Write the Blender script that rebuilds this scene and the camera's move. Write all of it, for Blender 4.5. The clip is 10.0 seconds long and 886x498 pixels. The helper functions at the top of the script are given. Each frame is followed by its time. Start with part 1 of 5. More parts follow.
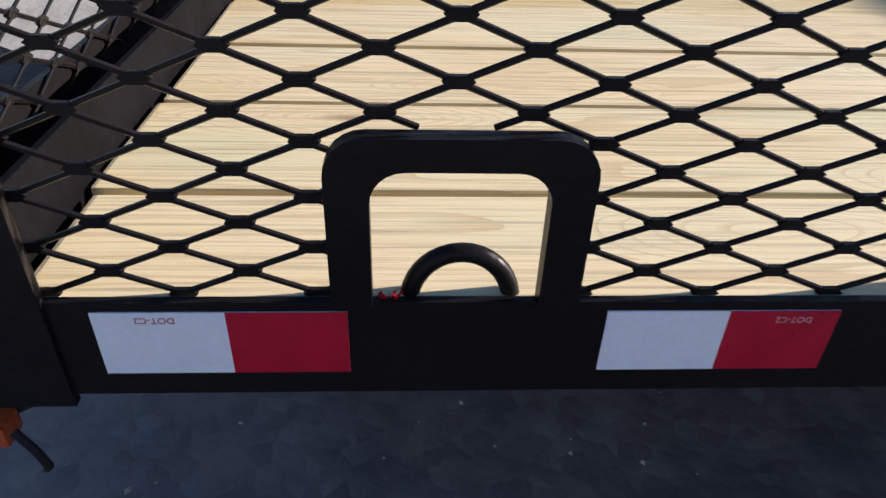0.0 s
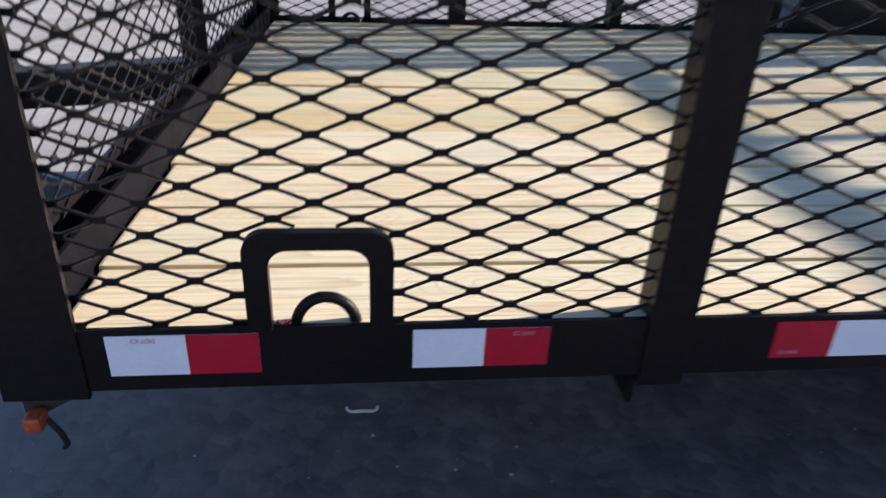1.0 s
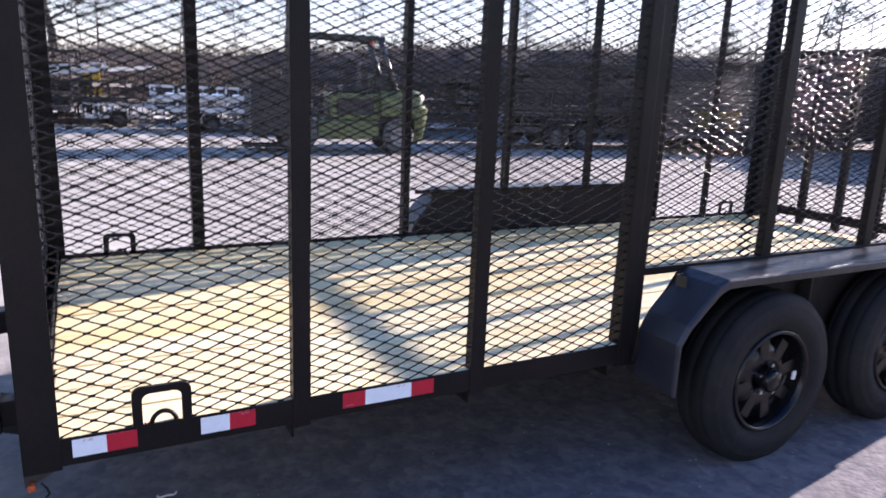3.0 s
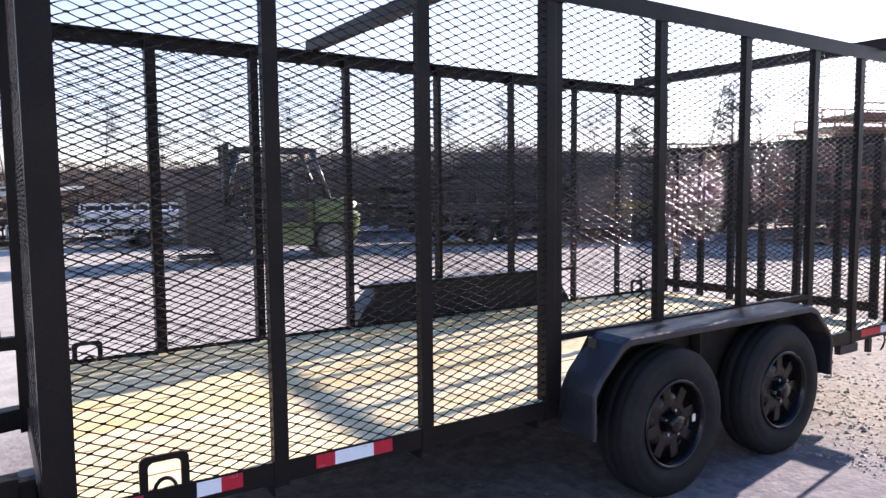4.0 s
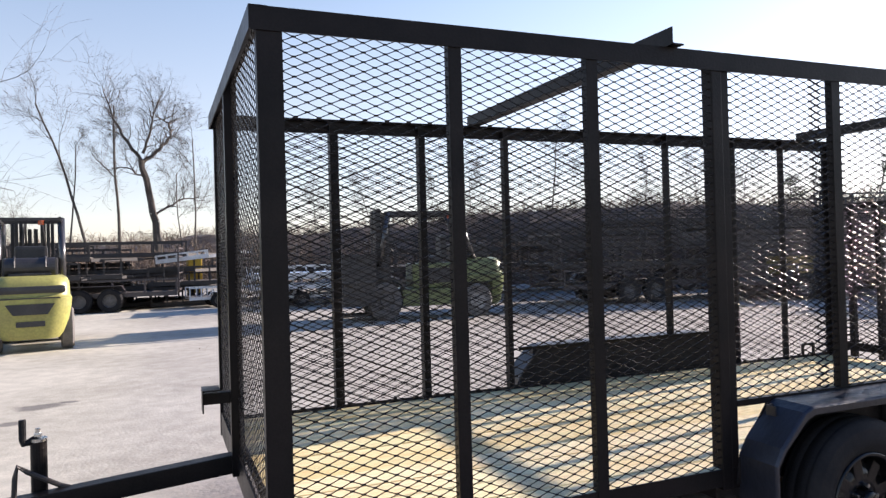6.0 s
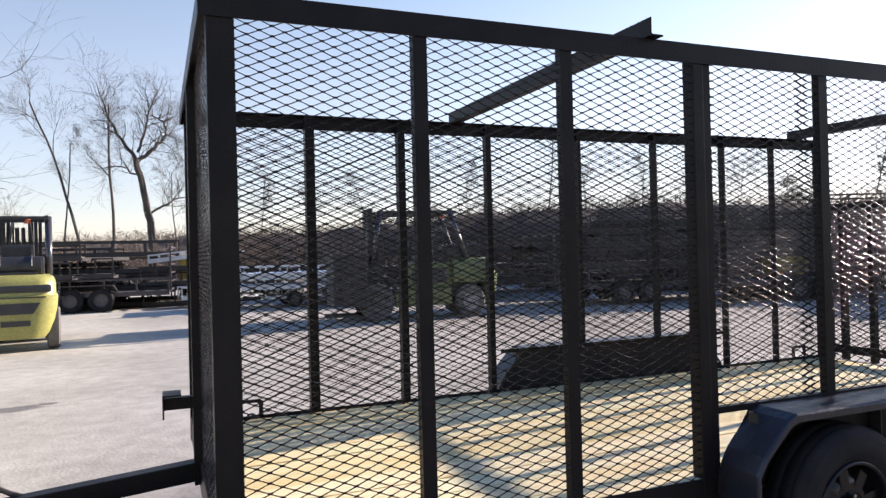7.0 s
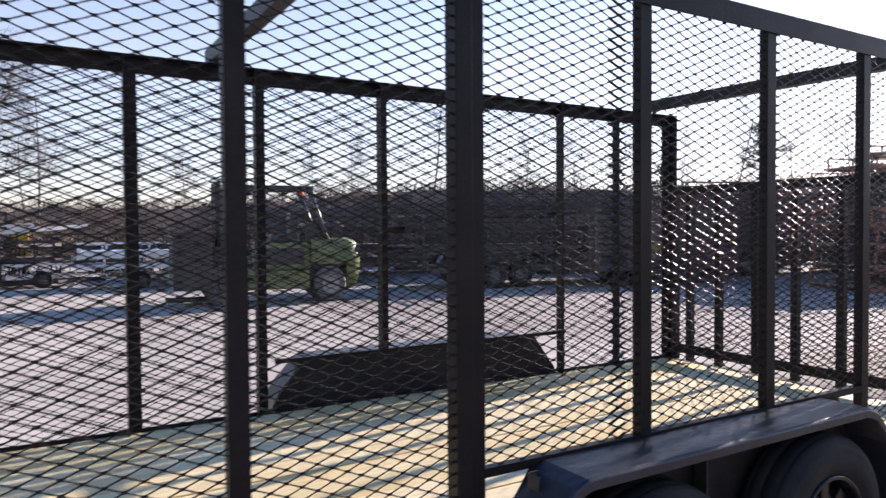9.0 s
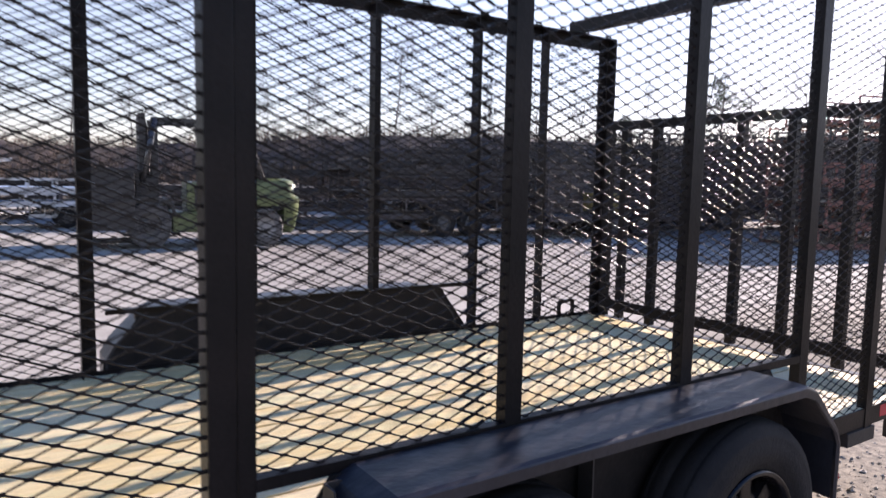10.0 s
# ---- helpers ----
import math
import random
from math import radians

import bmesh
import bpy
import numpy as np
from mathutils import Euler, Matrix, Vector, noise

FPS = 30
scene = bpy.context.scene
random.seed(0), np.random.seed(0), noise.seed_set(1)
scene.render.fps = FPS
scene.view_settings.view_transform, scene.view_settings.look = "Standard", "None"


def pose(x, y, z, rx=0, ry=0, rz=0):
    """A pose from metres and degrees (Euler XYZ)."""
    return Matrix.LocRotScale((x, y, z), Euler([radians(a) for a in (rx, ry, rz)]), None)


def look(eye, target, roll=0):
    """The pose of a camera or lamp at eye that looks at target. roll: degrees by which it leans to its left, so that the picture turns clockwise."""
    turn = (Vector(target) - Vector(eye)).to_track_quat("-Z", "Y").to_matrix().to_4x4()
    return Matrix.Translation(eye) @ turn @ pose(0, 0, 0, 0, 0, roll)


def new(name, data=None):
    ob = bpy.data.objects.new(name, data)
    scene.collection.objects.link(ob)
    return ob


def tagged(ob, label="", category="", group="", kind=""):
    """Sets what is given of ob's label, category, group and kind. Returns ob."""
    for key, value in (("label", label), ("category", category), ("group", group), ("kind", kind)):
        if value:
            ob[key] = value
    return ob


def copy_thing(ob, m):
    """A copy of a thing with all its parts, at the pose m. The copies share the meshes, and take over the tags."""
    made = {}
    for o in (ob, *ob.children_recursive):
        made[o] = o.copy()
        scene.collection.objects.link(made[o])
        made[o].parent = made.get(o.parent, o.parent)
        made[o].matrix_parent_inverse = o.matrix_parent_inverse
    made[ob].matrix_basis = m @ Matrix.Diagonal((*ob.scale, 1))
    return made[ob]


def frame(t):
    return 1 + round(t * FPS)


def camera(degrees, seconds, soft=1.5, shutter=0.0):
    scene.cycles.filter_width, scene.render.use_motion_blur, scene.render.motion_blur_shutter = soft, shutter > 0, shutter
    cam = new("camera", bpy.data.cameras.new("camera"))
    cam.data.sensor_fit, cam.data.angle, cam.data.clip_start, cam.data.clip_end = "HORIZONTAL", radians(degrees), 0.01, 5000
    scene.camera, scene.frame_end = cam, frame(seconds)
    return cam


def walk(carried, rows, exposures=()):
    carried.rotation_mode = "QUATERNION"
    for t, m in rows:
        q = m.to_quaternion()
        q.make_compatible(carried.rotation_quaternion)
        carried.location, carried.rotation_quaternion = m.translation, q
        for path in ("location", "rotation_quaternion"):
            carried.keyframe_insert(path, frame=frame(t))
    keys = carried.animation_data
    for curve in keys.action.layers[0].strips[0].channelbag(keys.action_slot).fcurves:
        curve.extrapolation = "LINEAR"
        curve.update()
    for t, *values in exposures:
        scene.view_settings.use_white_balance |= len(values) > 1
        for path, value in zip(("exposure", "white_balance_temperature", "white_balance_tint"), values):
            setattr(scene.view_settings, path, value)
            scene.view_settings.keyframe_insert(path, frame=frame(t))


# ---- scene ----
cam = camera(65.72, 10.0, soft=1.4, shutter=0.3)
PATH = [
    (0, (0.178, -0.315, 0.742), (0.282, 1.34, -0.376), 2.1),
    (0.5, (0.198, -0.406, 0.766), (0.328, 1.299, -0.271), 2.9),
    (1, (0.255, -0.588, 0.876), (0.466, 1.185, -0.025), 2.5),
    (1.5, (0.271, -0.868, 1.053), (0.687, 0.92, 0.258), 5.2),
    (2, (0.201, -1.124, 1.14), (0.733, 0.666, 0.424), 7.2),
    (2.5, (0.105, -1.449, 1.268), (0.869, 0.308, 0.694), 6.3),
    (3, (0.079, -1.773, 1.361), (0.982, -0.046, 0.91), 2.3),
    (3.2, (0.053, -1.876, 1.389), (0.993, -0.15, 1.015), 1.4),
    (4.3, (-0.248, -2.219, 1.374), (0.867, -0.564, 1.239), -0.9),
    (4.5, (-0.269, -2.243, 1.376), (0.853, -0.592, 1.244), -1.0),
    (5, (-0.299, -2.269, 1.4), (0.826, -0.619, 1.279), -1.5),
    (5.5, (-0.359, -2.252, 1.42), (0.598, -0.496, 1.393), -1.9),
    (6, (-0.38, -2.243, 1.423), (0.357, -0.384, 1.437), -1.6),
    (7.5, (-0.033, -2.088, 1.417), (0.723, -0.237, 1.431), -1.1),
    (8, (0.222, -1.946, 1.419), (1.077, -0.138, 1.392), -0.5),
    (8.5, (0.451, -1.741, 1.422), (1.397, 0.021, 1.379), -0.1),
    (9, (0.754, -1.577, 1.434), (1.776, 0.141, 1.383), -0.4),
    (9.5, (1.103, -1.453, 1.445), (2.211, 0.21, 1.376), 0.3),
    (10, (1.41, -1.244, 1.347), (2.519, 0.408, 1.149), 1.2),
]
EXPOSURES = [(0.0, 0.75, 6050, 23), (0.8, 0.92, 5760, 24), (1.6, 1.21, 5720, 28), (2.5, 1.52, 5830, 30), (3.0, 1.74, 5930, 30), (3.4, 1.77, 5970, 29), (4.5, 1.69, 6210, 28), (5.3, 1.55, 6210, 26), (6.0, 1.36, 6370, 23), (7.5, 1.30, 6370, 23), (8.5, 1.38, 6250, 26), (10.0, 1.43, 6210, 29)]
walk(cam, [(t, look(eye, target, roll)) for t, eye, target, roll in PATH], EXPOSURES)

# ---- light ----
SUN_ELEVATION, SUN_AZIMUTH = 17.65, 8.9          # degrees; azimuth from +x towards +y
world = bpy.data.worlds.new("world")
scene.world = world
world.use_nodes = True
wn, wl = world.node_tree.nodes, world.node_tree.links
sky = wn.new("ShaderNodeTexSky")
sky.sky_type, sky.sun_disc = "NISHITA", False
sky.sun_elevation, sky.sun_rotation = radians(SUN_ELEVATION), radians(90 - SUN_AZIMUTH)
sky.air_density, sky.dust_density, sky.ozone_density = 1.0, 0.3, 1.3
haze = wn.new("ShaderNodeHueSaturation")
where, up, deepen = wn.new("ShaderNodeTexCoord"), wn.new("ShaderNodeSeparateXYZ"), wn.new("ShaderNodeMapRange")
for key, value in (("From Min", 0.22), ("From Max", 0.85), ("To Min", 0.66), ("To Max", 1.42)):
    deepen.inputs[key].default_value = value          # hazy near the horizon, clear blue overhead
wl.new(where.outputs["Generated"], up.inputs["Vector"])
wl.new(up.outputs["Z"], deepen.inputs["Value"])
wl.new(deepen.outputs["Result"], haze.inputs["Saturation"])
turn = wn.new("ShaderNodeMapRange")
for key, value in (("From Min", 0.42), ("From Max", 0.85), ("To Min", 0.490), ("To Max", 0.515)):
    turn.inputs[key].default_value = value
wl.new(up.outputs["Z"], turn.inputs["Value"])
wl.new(turn.outputs["Result"], haze.inputs["Hue"])
glow = wn.new("ShaderNodeMapRange")
for key, value in (("From Min", 0.03), ("From Max", 0.5), ("To Min", 0.90), ("To Max", 1.14)):
    glow.inputs[key].default_value = value
wl.new(up.outputs["Z"], glow.inputs["Value"])
wl.new(glow.outputs["Result"], haze.inputs["Value"])
wl.new(sky.outputs["Color"], haze.inputs["Color"])
wl.new(haze.outputs["Color"], wn["Background"].inputs["Color"])
wn["Background"].inputs["Strength"].default_value = 0.088
sun = new("sun", bpy.data.lights.new("sun", "SUN"))
sun.data.energy, sun.data.angle, sun.data.color = 5.5, radians(0.53), (1.0, 0.91, 0.77)
sd = Vector((math.cos(radians(SUN_ELEVATION)) * math.cos(radians(SUN_AZIMUTH)),
             math.cos(radians(SUN_ELEVATION)) * math.sin(radians(SUN_AZIMUTH)), math.sin(radians(SUN_ELEVATION))))
sun.matrix_world = look(sd * 60, (0, 0, 0))


# ---- materials ----
def material(name, colour, rough=0.5, metal=0.0, second=None, scale=8.0, mix=0.5, bump=0.0, bump_scale=60.0,
             stretch=(1, 1, 1), rough_var=0.12, fine=None, coat=0.0, spec=0.5, per_object=0.0, grain_mix=0.5):
    """A surface with broad stains, a fine grain and a slight relief, in object space."""
    m = bpy.data.materials.new(name)
    m.use_nodes = True
    n, l = m.node_tree.nodes, m.node_tree.links
    b = n["Principled BSDF"]
    b.inputs["Metallic"].default_value = metal
    b.inputs["Coat Weight"].default_value = coat
    b.inputs["Specular IOR Level"].default_value = spec
    co = n.new("ShaderNodeTexCoord")
    mp = n.new("ShaderNodeMapping")
    mp.inputs["Scale"].default_value = stretch
    l.new(co.outputs["Object"], mp.inputs["Vector"])
    broad = n.new("ShaderNodeTexNoise")
    broad.inputs["Scale"].default_value, broad.inputs["Detail"].default_value = scale, 6
    grain = n.new("ShaderNodeTexNoise")
    grain.inputs["Scale"].default_value, grain.inputs["Detail"].default_value = fine or scale * 9, 5
    for t in (broad, grain):
        l.new(mp.outputs["Vector"], t.inputs["Vector"])
    ramp = n.new("ShaderNodeValToRGB")
    ramp.color_ramp.elements[0].position, ramp.color_ramp.elements[1].position = 0.5 - 0.28 * (1 - mix) - 0.05, 0.5 + 0.28 * (1 - mix) + 0.05
    second = second or [c * 0.75 for c in colour]
    ramp.color_ramp.elements[0].color, ramp.color_ramp.elements[1].color = (*second, 1), (*colour, 1)
    l.new(broad.outputs["Fac"], ramp.inputs["Fac"])
    mul = n.new("ShaderNodeMix")
    mul.data_type, mul.blend_type = "RGBA", "MULTIPLY"
    mul.inputs["Factor"].default_value = grain_mix
    l.new(ramp.outputs["Color"], mul.inputs["A"])
    gr = n.new("ShaderNodeMapRange")
    gr.inputs["From Min"].default_value, gr.inputs["From Max"].default_value = 0.3, 0.7
    gr.inputs["To Min"].default_value, gr.inputs["To Max"].default_value = 0.55, 1.15
    l.new(grain.outputs["Fac"], gr.inputs["Value"])
    l.new(gr.outputs["Result"], mul.inputs["B"])
    out = mul.outputs["Result"]
    if per_object:
        info = n.new("ShaderNodeObjectInfo")
        hsv = n.new("ShaderNodeHueSaturation")
        mr = n.new("ShaderNodeMapRange")
        mr.inputs["To Min"].default_value, mr.inputs["To Max"].default_value = 1 - per_object, 1 + per_object * 0.6
        l.new(info.outputs["Random"], mr.inputs["Value"])
        l.new(mr.outputs["Result"], hsv.inputs["Value"])
        l.new(out, hsv.inputs["Color"])
        out = hsv.outputs["Color"]
    l.new(out, b.inputs["Base Color"])
    rr = n.new("ShaderNodeMapRange")
    rr.inputs["To Min"].default_value, rr.inputs["To Max"].default_value = max(0.02, rough - rough_var), min(1, rough + rough_var)
    l.new(broad.outputs["Fac"], rr.inputs["Value"])
    l.new(rr.outputs["Result"], b.inputs["Roughness"])
    if bump:
        bn = n.new("ShaderNodeTexNoise")
        bn.inputs["Scale"].default_value, bn.inputs["Detail"].default_value = bump_scale, 4
        l.new(mp.outputs["Vector"], bn.inputs["Vector"])
        bp = n.new("ShaderNodeBump")
        bp.inputs["Strength"].default_value, bp.inputs["Distance"].default_value = bump, 0.01
        l.new(bn.outputs["Fac"], bp.inputs["Height"])
        l.new(bp.outputs["Normal"], b.inputs["Normal"])
    return m


def wood_material():
    """Fresh pressure-treated pine: pale yellow, flat-sawn figure, fine streaks, some knots and a few greenish stains."""
    m = bpy.data.materials.new("treated_pine")
    m.use_nodes = True
    n, l = m.node_tree.nodes, m.node_tree.links
    b = n["Principled BSDF"]

    def node(kind, **values):
        k = n.new(kind)
        for key, value in values.items():
            k.inputs[key.replace("_", " ")].default_value = value
        return k

    def span(source, lo, hi, a0, a1):
        k = node("ShaderNodeMapRange", From_Min=lo, From_Max=hi, To_Min=a0, To_Max=a1)
        l.new(source, k.inputs["Value"])
        return k.outputs["Result"]

    def blend(kind, factor, a_, b_):
        k = n.new("ShaderNodeMix")
        k.data_type, k.blend_type = "RGBA", kind
        for socket, value in (("Factor", factor), ("A", a_), ("B", b_)):
            if isinstance(value, (float, tuple)):
                k.inputs[socket].default_value = value
            else:
                l.new(value, k.inputs[socket])
        return k.outputs["Result"]

    def stretched(scale):
        k = n.new("ShaderNodeMapping")
        k.inputs["Scale"].default_value = scale
        l.new(shift.outputs["Vector"], k.inputs["Vector"])
        return k.outputs["Vector"]

    co, info = n.new("ShaderNodeTexCoord"), n.new("ShaderNodeObjectInfo")
    rnd = n.new("ShaderNodeMath")
    rnd.operation, rnd.inputs[1].default_value = "MULTIPLY", 37.0
    l.new(info.outputs["Random"], rnd.inputs[0])
    comb = n.new("ShaderNodeCombineXYZ")
    for axis in "XYZ":
        l.new(rnd.outputs[0], comb.inputs[axis])
    shift = n.new("ShaderNodeVectorMath")
    l.new(co.outputs["Object"], shift.inputs[0])
    l.new(comb.outputs["Vector"], shift.inputs[1])
    # growth rings as the saw cuts them: long nested lines, bent round the knots
    knots = node("ShaderNodeTexVoronoi", Scale=1.0)
    l.new(stretched((1.9, 7.4, 0.0)), knots.inputs["Vector"])
    near_knot = span(knots.outputs["Distance"], 0.03, 0.34, 1.0, 0.0)
    drift = node("ShaderNodeTexNoise", Scale=1.0, Detail=3.0)
    l.new(stretched((0.45, 5.0, 5.0)), drift.inputs["Vector"])
    mix = n.new("ShaderNodeMath")
    mix.operation, mix.inputs[1].default_value = "MULTIPLY_ADD", 0.35
    l.new(near_knot, mix.inputs[0])
    l.new(drift.outputs["Fac"], mix.inputs[2])
    ring = n.new("ShaderNodeMath")
    ring.operation, ring.inputs[1].default_value = "MULTIPLY", 26.0
    l.new(mix.outputs[0], ring.inputs[0])
    frac = n.new("ShaderNodeMath")
    frac.operation = "FRACT"
    l.new(ring.outputs[0], frac.inputs[0])
    late = span(frac.outputs[0], 0.70, 0.98, 0.0, 1.0)
    fine = node("ShaderNodeTexNoise", Scale=1.0, Detail=7.0, Roughness=0.65)
    l.new(stretched((4.0, 260.0, 260.0)), fine.inputs["Vector"])
    broad = node("ShaderNodeTexNoise", Scale=1.0, Detail=4.0)
    l.new(stretched((1.6, 6.0, 6.0)), broad.inputs["Vector"])
    base = blend("MIX", span(broad.outputs["Fac"], 0.35, 0.65, 0.0, 1.0), (0.77, 0.622, 0.328, 1), (0.86, 0.750, 0.470, 1))
    stain = blend("MIX", span(broad.outputs["Fac"], 0.52, 0.68, 0.0, 0.7), base, (0.66, 0.645, 0.36, 1))
    stain = blend("MIX", span(drift.outputs["Fac"], 0.56, 0.70, 0.0, 0.3), stain, (0.66, 0.48, 0.25, 1))
    k = n.new("ShaderNodeMath")
    k.operation = "MULTIPLY"
    l.new(late, k.inputs[0])
    l.new(span(fine.outputs["Fac"], 0.40, 0.62, 0.05, 0.8), k.inputs[1])
    lined = blend("MIX", k.outputs[0], stain, (0.56, 0.38, 0.17, 1))
    lined = blend("MULTIPLY", 0.85, lined, span(fine.outputs["Fac"], 0.34, 0.52, 0.55, 1.06))
    core = span(knots.outputs["Distance"], 0.025, 0.085, 0.8, 0.0)
    knotted = blend("MIX", core, lined, (0.30, 0.17, 0.075, 1))
    hsv = n.new("ShaderNodeHueSaturation")
    l.new(span(info.outputs["Random"], 0.0, 1.0, 0.90, 1.07), hsv.inputs["Value"])
    l.new(span(info.outputs["Random"], 0.0, 1.0, 1.16, 0.94), hsv.inputs["Saturation"])
    l.new(knotted, hsv.inputs["Color"])
    l.new(hsv.outputs["Color"], b.inputs["Base Color"])
    b.inputs["Roughness"].default_value = 0.6
    bp = node("ShaderNodeBump", Strength=0.3, Distance=0.003)
    l.new(fine.outputs["Fac"], bp.inputs["Height"])
    l.new(bp.outputs["Normal"], b.inputs["Normal"])
    return m


def ground_material():
    """Crushed limestone yard: pale packed dust with stones of two sizes, darker blotches, and shade tinted in round the
    trailer.
    """
    m = bpy.data.materials.new("crushed_stone")
    m.use_nodes = True
    n, l = m.node_tree.nodes, m.node_tree.links
    b = n["Principled BSDF"]
    co = n.new("ShaderNodeTexCoord")
    big = n.new("ShaderNodeTexNoise")
    big.inputs["Scale"].default_value, big.inputs["Detail"].default_value = 0.35, 6
    mid = n.new("ShaderNodeTexNoise")
    mid.inputs["Scale"].default_value, mid.inputs["Detail"].default_value = 5.0, 8
    stones = n.new("ShaderNodeTexVoronoi")
    stones.inputs["Scale"].default_value = 34.0
    small = n.new("ShaderNodeTexVoronoi")
    small.inputs["Scale"].default_value = 95.0
    for t in (big, mid, stones, small):
        l.new(co.outputs["Object"], t.inputs["Vector"])
    ramp = n.new("ShaderNodeValToRGB")
    e = ramp.color_ramp.elements
    e[0].position, e[0].color = 0.36, (0.332, 0.309, 0.262, 1)
    e[1].position, e[1].color = 0.60, (0.448, 0.422, 0.360, 1)
    l.new(big.outputs["Fac"], ramp.inputs["Fac"])
    g = n.new("ShaderNodeMapRange")
    g.inputs["From Min"].default_value, g.inputs["From Max"].default_value = 0.3, 0.7
    g.inputs["To Min"].default_value, g.inputs["To Max"].default_value = 0.80, 1.11
    l.new(mid.outputs["Fac"], g.inputs["Value"])
    m1 = n.new("ShaderNodeMix")
    m1.data_type, m1.blend_type = "RGBA", "MULTIPLY"
    m1.inputs["Factor"].default_value = 0.8
    l.new(ramp.outputs["Color"], m1.inputs["A"])
    l.new(g.outputs["Result"], m1.inputs["B"])
    sc = n.new("ShaderNodeSeparateColor")
    l.new(stones.outputs["Color"], sc.inputs["Color"])
    sr = n.new("ShaderNodeMapRange")
    sr.inputs["To Min"].default_value, sr.inputs["To Max"].default_value = 0.6, 1.3
    l.new(sc.outputs["Red"], sr.inputs["Value"])
    m2 = n.new("ShaderNodeMix")
    m2.data_type, m2.blend_type = "RGBA", "MULTIPLY"
    m2.inputs["Factor"].default_value = 0.13
    l.new(m1.outputs["Result"], m2.inputs["A"])
    l.new(sr.outputs["Result"], m2.inputs["B"])
    # pale rolled dust ahead of the trailer, painted shade round it, tan dirt behind it
    axes = n.new("ShaderNodeSeparateXYZ")
    wobble = n.new("ShaderNodeMix")
    wobble.data_type = "VECTOR"
    wobble.inputs["Factor"].default_value = 0.5
    l.new(big.outputs["Color"], wobble.inputs["B"])
    l.new(co.outputs["Object"], wobble.inputs["A"])
    l.new(wobble.outputs["Result"], axes.inputs["Vector"])

    def step(axis, lo, hi):
        k = n.new("ShaderNodeMapRange")
        k.interpolation_type = "SMOOTHSTEP"
        k.inputs["From Min"].default_value, k.inputs["From Max"].default_value = (lo / 2 + 0.25), (hi / 2 + 0.25)
        l.new(axes.outputs[axis], k.inputs["Value"])
        return k.outputs["Result"]

    def times(p, q):
        k = n.new("ShaderNodeMath")
        k.operation = "MULTIPLY"
        for i, value in enumerate((p, q)):
            l.new(value, k.inputs[i])
        return k.outputs[0]

    def tint(source, mask, colour, amount):
        k = n.new("ShaderNodeMix")
        k.data_type, k.blend_type = "RGBA", "MULTIPLY"
        f = n.new("ShaderNodeMath")
        f.operation, f.inputs[1].default_value = "MULTIPLY", amount
        l.new(mask, f.inputs[0])
        l.new(f.outputs[0], k.inputs["Factor"])
        l.new(source, k.inputs["A"])
        k.inputs["B"].default_value = (*colour, 1)
        return k.outputs["Result"]

    paint = tint(m2.outputs["Result"], step("X", -0.2, -1.6), (1.19, 1.19, 1.13), 1.0)
    # darker, bluer tint that paints the trailer's shade into the gravel colour
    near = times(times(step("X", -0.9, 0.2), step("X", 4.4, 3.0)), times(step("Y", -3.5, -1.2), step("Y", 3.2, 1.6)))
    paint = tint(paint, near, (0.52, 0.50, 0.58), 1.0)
    # random bluish blotches and darker stones over the same tinted area
    patches = n.new("ShaderNodeTexNoise")
    patches.inputs["Scale"].default_value, patches.inputs["Detail"].default_value = 11.0, 5
    l.new(co.outputs["Object"], patches.inputs["Vector"])
    blotch = n.new("ShaderNodeMapRange")
    blotch.inputs["From Min"].default_value, blotch.inputs["From Max"].default_value = 0.42, 0.60
    blotch.inputs["To Min"].default_value, blotch.inputs["To Max"].default_value = 0.0, 1.0
    l.new(patches.outputs["Fac"], blotch.inputs["Value"])
    paint = tint(paint, times(near, blotch.outputs["Result"]), (0.72, 0.75, 0.80), 1.0)
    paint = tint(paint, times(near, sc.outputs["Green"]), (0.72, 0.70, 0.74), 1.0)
    # oil stains ahead of the trailer
    for cx, cy, rx, ry in ((-1.64, 5.66, 0.24, 0.17), (-1.38, 5.80, 0.11, 0.07), (-1.77, 4.95, 0.13, 0.11)):
        place = n.new("ShaderNodeMapping")
        place.inputs["Location"].default_value = (-cx / rx, -cy / ry, 0)
        place.inputs["Scale"].default_value = (1 / rx, 1 / ry, 0)
        l.new(co.outputs["Object"], place.inputs["Vector"])
        far_off = n.new("ShaderNodeVectorMath")
        far_off.operation = "LENGTH"
        l.new(place.outputs["Vector"], far_off.inputs[0])
        ragged = n.new("ShaderNodeMath")
        ragged.operation, ragged.inputs[1].default_value = "MULTIPLY_ADD", 1.1
        l.new(mid.outputs["Fac"], ragged.inputs[0])
        l.new(far_off.outputs["Value"], ragged.inputs[2])
        stain = n.new("ShaderNodeMapRange")
        stain.inputs["From Min"].default_value, stain.inputs["From Max"].default_value = 1.6, 1.2
        l.new(ragged.outputs[0], stain.inputs["Value"])
        paint = tint(paint, stain.outputs["Result"], (0.45, 0.45, 0.48), 1.0)
    # darker tint put into the far yard, where the parked trailers' shade lies
    paint = tint(paint, times(step("X", 1.0, 6.0), step("Y", 3.0, 6.0)), (0.77, 0.76, 0.77), 1.0)
    rough = times(step("X", 2.9, 4.2), step("Y", 4.0, 1.6))
    paint = tint(paint, rough, (0.48, 0.435, 0.37), 1.0)
    lumps = n.new("ShaderNodeTexNoise")
    lumps.inputs["Scale"].default_value, lumps.inputs["Detail"].default_value = 22.0, 6
    l.new(co.outputs["Object"], lumps.inputs["Vector"])
    clods = n.new("ShaderNodeMapRange")
